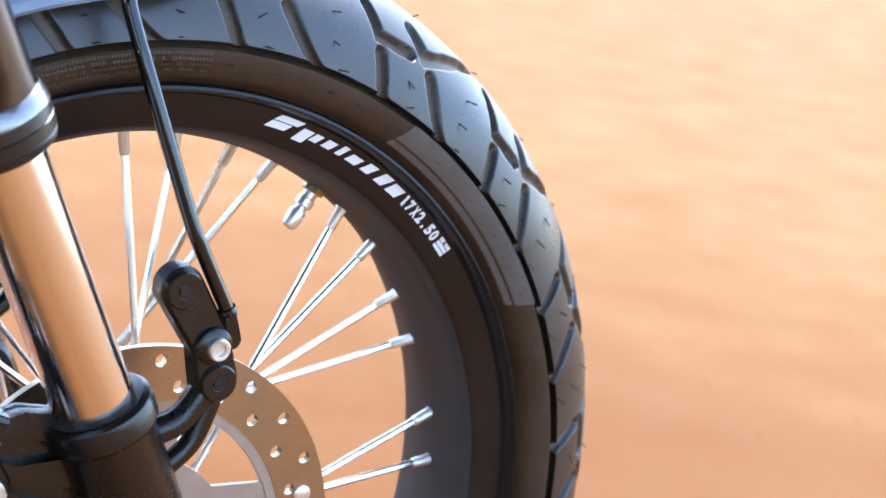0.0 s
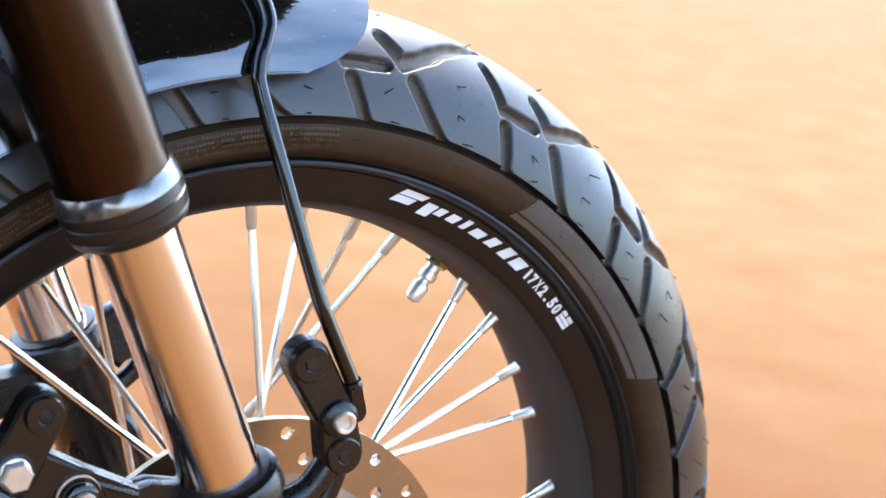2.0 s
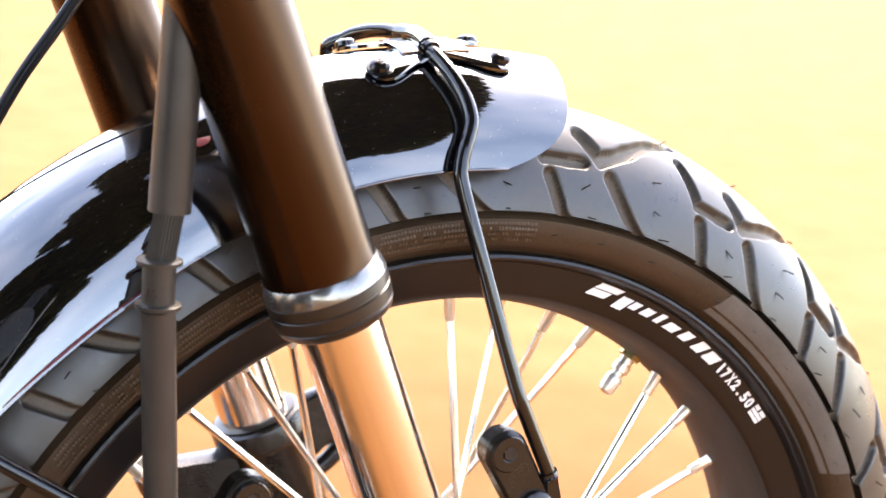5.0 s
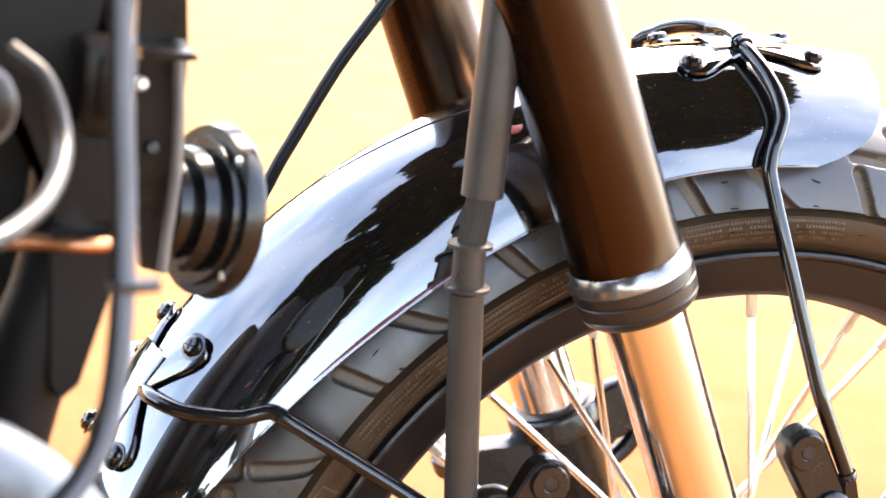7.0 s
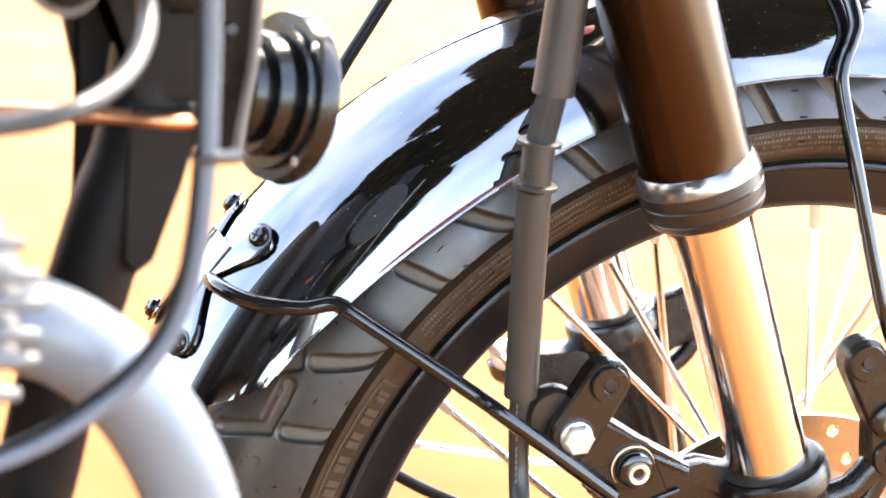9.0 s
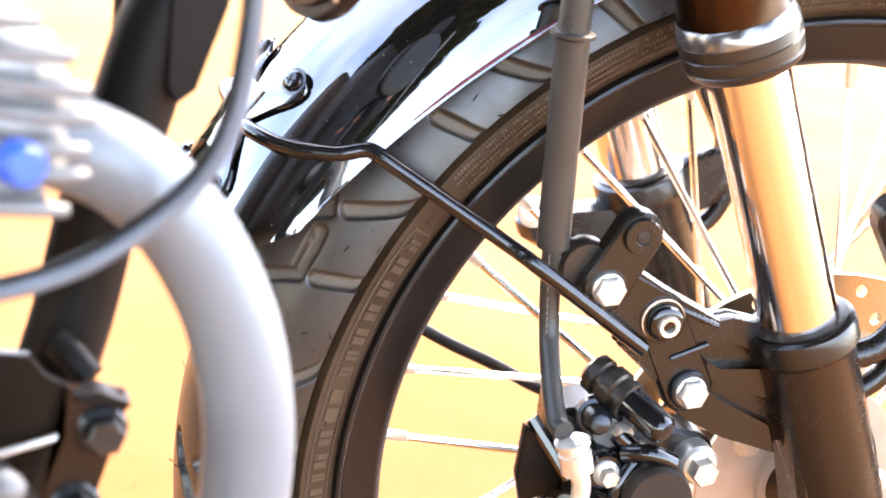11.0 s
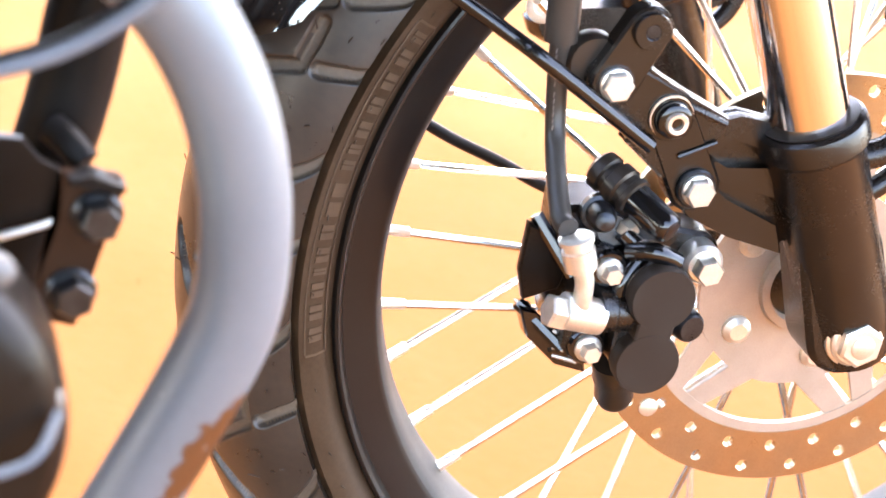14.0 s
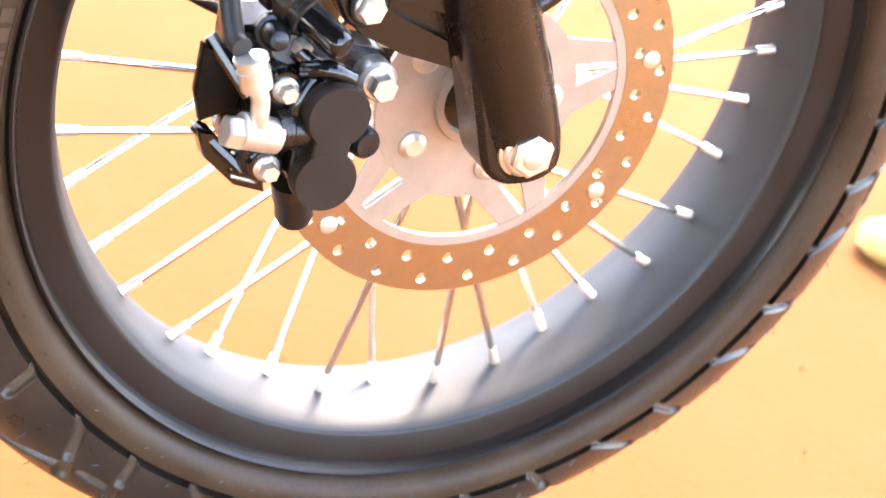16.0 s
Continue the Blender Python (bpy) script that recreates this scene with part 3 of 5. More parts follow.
for lo, hi, rows in ((-56, -28, (0.2415, 0.2443, 0.2471, 0.2499)), (-16, 3.2, (0.2420, 0.2448, 0.2476, 0.2502))):
    for r in rows:
        a = lo + rng.uniform(0, 1)
        while a < hi:
            w = rng.uniform(0.14, 0.34)
            side_patch(bm, a, a + w, r - 0.0007 * rng.uniform(0.6, 1), r + 0.0007 * rng.uniform(0.7, 1), 0.0008, n=1)
            a += w + (0.16 if rng.random() < 0.85 else 0.9)
tagged(part("moulded_script", bm, M_MOULD, tyre, "rows of tiny raised moulded marks"), kind="stuff")
bm = B()
a = -100.0
for w in (2.2, 2.2, 2.2, 1.0, 2.2, 2.2, 5.0, 1.4, 1.4, 2.4, 2.4, 2.4, 2.4, 1.6):
    side_patch(bm, a, a + w * 0.34, 0.2408, 0.2474, 0.0008, n=2)
    side_patch(bm, a + w * 0.46, a + w * 0.78, 0.2408, 0.2474, 0.0008, n=2)
    a += w + 0.5
for r in (0.2388, 0.2492):
    side_patch(bm, -101.5, -62.0, r - 0.0003, r + 0.0003, 0.0006, n=40)
for a in (-101.8, -62.0):
    side_patch(bm, a, a + 0.3, 0.2388, 0.2492, 0.0006, n=2)
tagged(part("moulded_band", bm, M_RAISED, tyre, "band of large raised moulded shapes on the sidewall"), kind="stuff")
bm = B()
rng = random.Random(11)
for k in range(38):
    for f, da in ((-66, 1.4), (-84, 2.4), (-50, 0.6), (66, 1.4), (20, 1), (-12, 3)):
        a = 6.8 + 180 / 19 * k + da + rng.uniform(-0.6, 0.6)
        p = tread_point(a, f)
        q = tread_point(a + rng.uniform(0.3, 1.0), f + rng.uniform(-3, 3), 0.0035 * rng.uniform(0.3, 1.2))
        rod(bm, p, q, 0.00035, 4)
for k in range(60):
    a = 6 * k + rng.uniform(-2, 2)
    rod(bm, side_point(a, 0.2455), side_point(a + 0.7, 0.2462, 0.0012), 0.0003, 4)
hairs = part("vent_hairs", bm, M_RUBBER, tyre, "short rubber moulding hairs")
tagged(hairs, kind="stuff")

# rim, spokes, valve
face = [(-0.0385, 0.2347), (-0.0415, 0.2345), (-0.0436, 0.2335), (-0.0442, 0.2322), (-0.0430, 0.2308), (-0.0392, 0.2297), (-0.0362, 0.2284), (-0.0340, 0.2140),
        (-0.0328, 0.2115), (-0.029, 0.2088), (-0.022, 0.2068), (-0.014, 0.2048), (-0.008, 0.2034), (0.0, 0.2028)]
back = [(0.0, 0.2078), (-0.015, 0.2095), (-0.022, 0.2115), (-0.031, 0.2165), (-0.0325, 0.223), (-0.0335, 0.2305), (-0.0355, 0.2326)]
section = face + [(-y, r) for y, r in face[-2::-1]] + [(-y, r) for y, r in back[::-1]] + back[1:]
rim = part("wheel_rim", lathe(B(), section, n=180), M_RIM, bike, "satin black aluminium spoked wheel rim with white print")
rim.data.materials.append(M_WELL)
for p in rim.data.polygons:
    if math.hypot(p.center.x, p.center.z - HUB.z) < 0.2112 and abs(p.center.y) < 0.034:
        p.material_index = 1

SPOKES = [(-172.3, -1, 8), (-164, 1, 5), (-153, 1, 25), (-143.7, -1, -32), (-132, -1, 24.5), (-124.4, 1, -6.5), (-112.9, 1, 60), (-102.4, -1, -33),
          (-91.1, -1, -5), (-82.3, 1, 10), (-70.9, 1, 70), (-62.4, -1, -34), (-52.1, -1, -5.5), (-42, 1, 75), (-32, 1, 50), (-23.6, 1, -18),
          (-12.3, -1, -29), (-0.9, -1, 23), (7.2, -1, -18), (17.6, 1, -3.5), (25, 1, -43), (37.4, -1, 20.5), (45.7, -1, -27.5), (57.1, 1, 11),
          (65.6, 1, -33), (77.6, -1, 25.5), (85.6, -1, -9.5), (95.6, 1, 17), (105.8, 1, -19.5), (116.4, -1, 40), (127, -1, 30), (137.2, 1, 28.5),
          (147.1, 1, -21), (156.9, -1, 26.5), (167.7, -1, -15), (177.4, 1, 31)]
for a, s, turn in SPOKES:
    foot, head = polar(a + turn, 0.036, 0.034 * s), polar(a, 0.2052, 0.004 * s)
    way = (foot - head).normalized()
    spoke = part("spoke", rod(B(), head + way * 0.012, foot, 0.0020, 8), M_SPOKE, rim)
    part("nipple", turned(B(), head - way * 0.003, way, [(0, 0.0034), (0.005, 0.0034), (0.006, 0.0029), (0.0165, 0.0027), (0.0175, 0.002)], 8), M_STEEL, rim)

way = (polar(32.4, 0.17, 0) - polar(32.4, 0.2, 0)).normalized()
foot = polar(32.4, 0.2045, 0.0)
part("valve_nut", hexagon(B(), foot, way, 0.0062, 0.0045), M_YELLOWZINC, rim, "yellow zinc valve nut")
part("valve_stem", turned(B(), foot, way, [(0, 0.0038), (0.008, 0.0038), (0.0085, 0.0046), (0.0125, 0.0046), (0.013, 0.0032), (0.0165, 0.0032)], 14), M_STEEL, rim, "steel tyre valve stem")
part("valve_cap", turned(B(), foot + way * 0.0155, way, [(0, 0.0042), (0.001, 0.0047), (0.007, 0.0045), (0.0095, 0.0038), (0.0105, 0.0018)], 10), M_STEEL, rim, "knurled metal valve cap")


def face_point(a, r):
    rows = sorted((rr, yy) for yy, rr in face[5:9])
    return polar(a, r, np.interp(r, [q[0] for q in rows], [q[1] for q in rows]) - 0.00035)


def face_quad(bm, a0, a1, r0, r1, lean=0.0, n=2):
    """A printed shape on the rim's face between two angles and radii, leaning like italics."""
    rows = [[bm.verts.new(face_point(a0 + (a1 - a0) * k / n + lean * v, r0 + (r1 - r0) * v)) for k in range(n + 1)] for v in (0, 1)]
    for k in range(n):
        bm.faces.new((rows[0][k], rows[0][k + 1], rows[1][k + 1], rows[1][k]))


bm = B()
# plain slanted blocks in place of the maker's wordmark
for a, w, r0, r1, lean in ((14.2, 3.0, 0.2200, 0.2236, 0.9), (15.2, 3.6, 0.2241, 0.2273, 0.9), (18.6, 1.7, 0.2178, 0.2250, 1.2), (21.0, 1.2, 0.2206, 0.2250, 0.9), (23.0, 1.5, 0.2206, 0.2252, 0.9), (25.4, 0.9, 0.2206, 0.2264, 1.0),
                           (27.2, 1.9, 0.2206, 0.2252, 0.9), (30.0, 1.5, 0.2208, 0.2264, 1.1), (32.7, 1.6, 0.2206, 0.2272, 1.2), (35.1, 2.0, 0.2206, 0.2268, 0.9)):
    face_quad(bm, a, a + w, r0, r1, lean=lean)
part("printed_wordmark", bm, M_WHITE, rim, "white slanted printed shapes")


def printed_text(text, a0, a1, r, height, mat, parent, name, label):
    """Letters of the built-in font laid along the rim's face."""
    cu = bpy.data.curves.new("letters", "FONT")
    bm = B()
    slot = (a1 - a0) / len(text)
    for k, ch in enumerate(text):
        if ch == " ":
            continue
        cu.body, cu.size, cu.resolution_u, cu.offset = ch, 1.0, 3, 0.05
        ob = bpy.data.objects.new("letters", cu)
        me = ob.to_mesh()
        xs = [v.co.x for v in me.vertices] or [0]
        mid, wide = (min(xs) + max(xs)) / 2, max(max(xs) - min(xs), 0.1)
        a = a0 + slot * (k + 0.5)
        squeeze = min(1.0, 0.82 * slot * radians(1) * r / (wide * height / 0.72))
        made = []
        for v in me.vertices:
            dx, dz = (v.co.x - mid) * height / 0.72 * squeeze, v.co.y * height / 0.72
            made.append(bm.verts.new(face_point(a + math.degrees(dx / r), r + dz)))
        for p in me.polygons:
            try:
                bm.faces.new([made[i] for i in p.vertices])
            except ValueError:
                pass
        ob.to_mesh_clear()
        bpy.data.objects.remove(ob)
    bpy.data.curves.remove(cu)
    return part(name, bm, mat, parent, label)


printed_text("17X2.50", 38.2, 46.6, 0.2210, 0.0058, M_WHITE, rim, "printed_size", "white printed rim size")
bm = B()
face_quad(bm, 47.0, 49.3, 0.2204, 0.2222)
face_quad(bm, 47.0, 49.3, 0.2226, 0.2246)
face_quad(bm, 47.0, 47.9, 0.2250, 0.2272)
face_quad(bm, 48.2, 49.3, 0.2250, 0.2272)
part("printed_box", bm, M_WHITE, rim, "small white printed box")

# hub and axle
bm = turned(B(), (0, -0.046, HUB.z), (0, 1, 0), [(0, 0.03), (0.006, 0.03), (0.008, 0.039), (0.016, 0.039), (0.02, 0.024), (0.048, 0.021), (0.076, 0.024), (0.08, 0.039), (0.086, 0.039), (0.09, 0.03), (0.1, 0.028)], 40)
part("wheel_hub", bm, M_CAST, bike, "satin black wheel hub")
part("axle", rod(B(), (0, -0.112, HUB.z), (0, 0.112, HUB.z), 0.0075, 20), M_STEEL, bike, "steel wheel axle")

# brake disc
def annulus(r0, r1, y0, y1, n=96):
    return lathe(B(), [(y0, r0), (y0, r1), (y1, r1), (y1, r0)], n=n)


def drilled_band(r0, r1, y0, y1, rows, n_cells, hole):
    """A flat ring with round holes through it: rows of (radius, phase) of holes, one hole every second cell."""
    bm = B()
    K = 5
    step = 360.0 / n_cells
    for k in range(n_cells):
        radius, phase = rows[k % len(rows)]
        c = (k + 0.5) * step
        outline = []
        for i in range(4):
            a_lo, a_hi = c - step / 2, c + step / 2
            corner = [(a_lo, r0), (a_hi, r0), (a_hi, r1), (a_lo, r1)]
            p, q = corner[i], corner[(i + 1) % 4]
            outline += [(p[0] + (q[0] - p[0]) * u / K, p[1] + (q[1] - p[1]) * u / K) for u in range(K)]
        ring_in = []
        for a, r in outline:
            dx, dr = radians(a - c) * radius, r - radius
            length = math.hypot(dx, dr)
            ring_in.append((c + math.degrees(dx / length * hole / radius), radius + dr / length * hole))
        o1, o2 = [bm.verts.new(polar(a, r, y0)) for a, r in outline], [bm.verts.new(polar(a, r, y1)) for a, r in outline]
        i1, i2 = [bm.verts.new(polar(a, r, y0)) for a, r in ring_in], [bm.verts.new(polar(a, r, y1)) for a, r in ring_in]
        bridge(bm, o1, i1)
        bridge(bm, o2, i2)
        bridge(bm, i1, i2)
        for i in (*range(K), *range(2 * K, 3 * K)):
            j = (i + 1) % (4 * K)
            bm.faces.new((o1[i], o1[j], o2[j], o2[i]))
    bmesh.ops.remove_doubles(bm, verts=bm.verts[:], dist=0.00002)
    return bm


DISC_Y = -0.047
disc = part("brake_disc", drilled_band(0.0835, 0.1108, DISC_Y + 0.002, DISC_Y - 0.002, [(0.1035, 0), (0.0912, 0)], 48, 0.0031), M_DISC, bike, "drilled steel brake disc with bright swept band")
# carrier of the disc: inner ring, and ribs out to the band
bm = lathe(B(), [(DISC_Y + 0.0016, 0.0185), (DISC_Y + 0.0016, 0.055), (DISC_Y - 0.0016, 0.055), (DISC_Y - 0.0016, 0.0245), (DISC_Y - 0.0045, 0.0235), (DISC_Y - 0.0045, 0.0195), (DISC_Y - 0.0016, 0.0185)], n=72)
part("carrier", bm, M_CARRIER, disc, "plain pale steel disc centre")
for k in range(10):
    a = 20 + 36 * k
    bm = B()
    lean = 14 if k % 2 else -14
    capsule(bm, tuple(polar(a, 0.050, 0).xz), 0.0075, tuple(polar(a + lean, 0.085, 0).xz), 0.0055, DISC_Y + 0.0011, DISC_Y - 0.0011, n=8, chamfer=0.0004)
    part("rib", bm, M_CARRIER, disc)
part("band_edge", annulus(0.0785, 0.0837, DISC_Y + 0.0017, DISC_Y - 0.0017), M_CARRIER, disc, "plain pale inner edge of the band")
for a in (74.6, 121.3, -137.0):
    part("disc_rivet", turned(B(), polar(a, 0.0975, DISC_Y - 0.0017), (0, -1, 0), [(0, 0.0048), (0.0012, 0.0048), (0.002, 0.0036)], 14), M_STEEL, disc)
for k in range(5):
    bolt = part("disc_bolt", turned(B(), polar(-130 + 72 * k, 0.040, DISC_Y - 0.0015), (0, -1, 0), [(0, 0.0075), (0.002, 0.0073), (0.0042, 0.0045)], 18), M_STEEL, disc, "domed socket-head disc bolt")

# front fork: two legs alike
RAKE = radians(25.5)
UP = Vector((-math.sin(RAKE), 0, math.cos(RAKE)))
AHEAD = Vector((math.cos(RAKE), 0, math.sin(RAKE)))


def leg_point(s, y, forward=0.0):
    """A place s metres up a fork leg from the axle."""
    return Vector((0.003, y, 0.3)) + UP * s + AHEAD * forward


def fork_leg(y):
    out = -1 if y < 0 else 1
    bm = B()
    turned(bm, leg_point(-0.014, y), UP, [(0, 0.0175), (0.006, 0.0195), (0.03, 0.0216), (0.112, 0.0226), (0.1140, 0.0238), (0.1160, 0.0256), (0.1240, 0.0258), (0.1265, 0.0250), (0.1280, 0.0225)], 36)
    # flat foot round the axle
    capsule(bm, (-0.001, 0.3 + 0.0015), 0.0215, tuple(leg_point(0.045, 0).xz), 0.0205, y + 0.0175 * -out, y + 0.0125 * out, n=14, chamfer=0.003)
    leg = part("fork_leg", bm, M_CAST, bike, "satin black cast fork leg bottom")
    part("stanchion", turned(B(), leg_point(0.110, y), UP, [(0, 0.01835), (0.16, 0.01835)], 48), M_CHROME, leg, "polished hard-chrome fork stanchion")
    part("outer_tube", turned(B(), leg_point(0.2635, y), UP, [(0, 0.0250), (0.004, 0.0245), (0.012, 0.0243), (0.46, 0.0243)], 48), M_FORK, leg, "black anodised upper fork tube")
    part("dust_seal", turned(B(), leg_point(0.2390, y), UP, [(0, 0.0200), (0.0008, 0.0232), (0.0024, 0.0252), (0.0050, 0.0261), (0.0056, 0.0256), (0.0061, 0.0256), (0.0066, 0.0263), (0.0118, 0.0268), (0.0123, 0.0262), (0.0129, 0.0262), (0.0134, 0.0269), (0.0178, 0.0270), (0.0184, 0.0264)], 48), M_RUBBER, leg, "black rubber dust seal")
    part("seal_ring", turned(B(), leg_point(0.2567, y), UP, [(0, 0.0264), (0.0006, 0.0271), (0.0016, 0.0270), (0.0078, 0.0252), (0.0084, 0.0244)], 48), M_RING, leg, "bright machined ring over the seal")
    part("wiper_lip", turned(B(), leg_point(0.1135, y), UP, [(0, 0.0215), (0.0015, 0.0225), (0.0022, 0.019)], 40), M_RUBBER, leg, "black rubber wiper lip")
    part("axle_washer", turned(B(), (0.0, y + 0.0130 * out, 0.3010), (0, out, 0), [(-0.006, 0.0145), (0.0016, 0.0145), (0.0022, 0.0136)], 32), M_STEEL, leg, "zinc washer")
    part("axle_nut", turned(hexagon(B(), (0.0, y + 0.0157 * out, 0.3010), (0, out, 0), 0.0112, 0.0075, 0.5), (0.0, y + 0.0155 * out, 0.3010), (0, out, 0), [(0, 0.0130), (0.0016, 0.0130), (0.0030, 0.0114)], 32), M_STEEL, leg, "zinc flanged axle nut")
    part("axle_tip", turned(B(), (0.0, y + 0.0220 * out, 0.3010), (0, out, 0), [(0, 0.0058), (0.002, 0.0058), (0.0026, 0.005)], 18), M_STEEL, leg, "threaded axle end")
    return leg


leg_near, leg_far = fork_leg(-0.0905), fork_leg(0.120)

# bracket ahead of the near leg, which takes the front stay
FB_LOW, FB_MID, FB_TOP = (0.0109, 0.4098), (0.0060, 0.4280), (-0.0116, 0.4547)


def lug(y, out):
    bm = B()
    capsule(bm, FB_LOW, 0.0105, FB_MID, 0.0095, y + 0.012 * -out, y, n=12, chamfer=0.0016)
    capsule(bm, FB_MID, 0.0095, FB_TOP, 0.0105, y + 0.012 * -out, y, n=12, chamfer=0.0016)
    tube(bm, [leg_point(0.086, y + 0.006 * -out, 0.018), leg_point(0.085, y + 0.006 * -out, 0.034), leg_point(0.092, y + 0.006 * -out, 0.048), (FB_LOW[0] - 0.001, y + 0.006 * -out, FB_LOW[1] - 0.004)], 0.0068, 10)
    tube(bm, [leg_point(0.066, y + 0.006 * -out, 0.018), leg_point(0.072, y + 0.006 * -out, 0.036), leg_point(0.09, y + 0.006 * -out, 0.054)], 0.0052, 10)
    return bm


for y, out, leg in ((-0.0965, -1, leg_near), (0.126, 1, leg_far)):
    br = part("stay_lug", lug(y, out), M_CAST, leg, "satin black cast lug with threaded eyes")
    if out < 0:
        for x, z in (FB_TOP, FB_LOW):
            part("lug_boss", turned(B(), (x, y + 0.001, z), (0, out, 0), [(0, 0.0088), (0.0022, 0.0088), (0.003, 0.0081), (0.003, 0.0036), (0.0026, 0.0031), (0.0004, 0.0029)], 28), M_CAST, leg)
            part("threaded_eye", turned(B(), (x + 0.0004, y + 0.0004, z + 0.0006), (0, out, 0), [(0.0024, 0.0032), (0.0020, 0.0029), (0.0008, 0.0024), (0.0006, 0.0010)], 20), M_BOLT, leg, "dark steel threaded eye")
        x, z = FB_MID
        part("stay_washer", turned(B(), (x, y, z), (0, out, 0), [(0, 0.009), (0.0025, 0.0086), (0.0045, 0.0060)], 24), M_CAST, leg, "gloss black cone washer")
        part("stay_bolt", turned(B(), (x, y - 0.004, z), (0, out, 0), [(0, 0.0053), (0.003, 0.0053), (0.0038, 0.0046), (0.0036, 0.003), (0.0018, 0.0028)], 18), M_STEEL, leg, "zinc socket-head bolt")

# carrier of the caliper behind each leg
C_HOLE, C_BA, C_BB, C_BC = (-0.1322, 0.4373), (-0.1430, 0.4122), (-0.1129, 0.3984), (-0.0932, 0.3661)


def caliper_mount(y, out, leg):
    """The cast arms that carry the caliper, with their ribs."""
    f = y + 0.014 * -out
    web = [(-0.1289, 0.4205), (-0.1074, 0.4095), (-0.0846, 0.3996), (-0.0783, 0.4016), (-0.0541, 0.3977), (-0.0326, 0.3516), (-0.0408, 0.3349), (-0.0698, 0.3416), (-0.0929, 0.3509), (-0.1097, 0.3684), (-0.1302, 0.3840)]
    upper = [(-0.1289, 0.4205), (-0.1074, 0.4095), (-0.0846, 0.3996), (-0.0783, 0.4016), (-0.0521, 0.3982), (-0.0542, 0.3873), (-0.0652, 0.3863), (-0.0784, 0.3903), (-0.0886, 0.3828), (-0.0992, 0.3729), (-0.1097, 0.3684), (-0.1302, 0.3840)]
    middle = [(-0.0867, 0.3793), (-0.0802, 0.3763), (-0.0543, 0.3777), (-0.0445, 0.3607), (-0.0684, 0.3668), (-0.0793, 0.3678), (-0.0902, 0.3748)]
    lower = [(-0.0803, 0.3643), (-0.0764, 0.3613), (-0.0466, 0.3492), (-0.0408, 0.3349), (-0.0698, 0.3416), (-0.0929, 0.3509), (-0.1082, 0.3669), (-0.0942, 0.3729)]
    part("caliper_mount", plate(B(), web, f, y + 0.0075 * -out, 0.002), M_CAST, leg, "satin black cast carrier with hollowed pockets")
    part("upper_arm", plate(B(), upper, y + 0.0078 * -out, y + 0.0010 * -out, 0.0024), M_CAST, leg)
    part("middle_rib", plate(B(), middle, y + 0.0078 * -out, y + 0.0018 * -out, 0.0022), M_CAST, leg)
    part("lower_arm", plate(B(), lower, y + 0.0078 * -out, y + 0.0014 * -out, 0.0024), M_CAST, leg)
    part("bolt_arm", capsule(B(), C_BB, 0.0125, C_BA, 0.0118, f, y, n=12, chamfer=0.0016), M_CAST, leg)
    part("cross_arm", capsule(B(), C_BB, 0.0118, C_BC, 0.0122, f, y + 0.0004 * -out, n=12, chamfer=0.0016), M_CAST, leg)
    for p, q, r in (((-0.1052, y, 0.3804), (-0.0885, y, 0.3884), 0.0013), ((-0.1149, y, 0.4075), (-0.0861, y, 0.3974), 0.0016)):
        part("mount_rib", rod(B(), p, q, r, 8), M_CAST, leg)


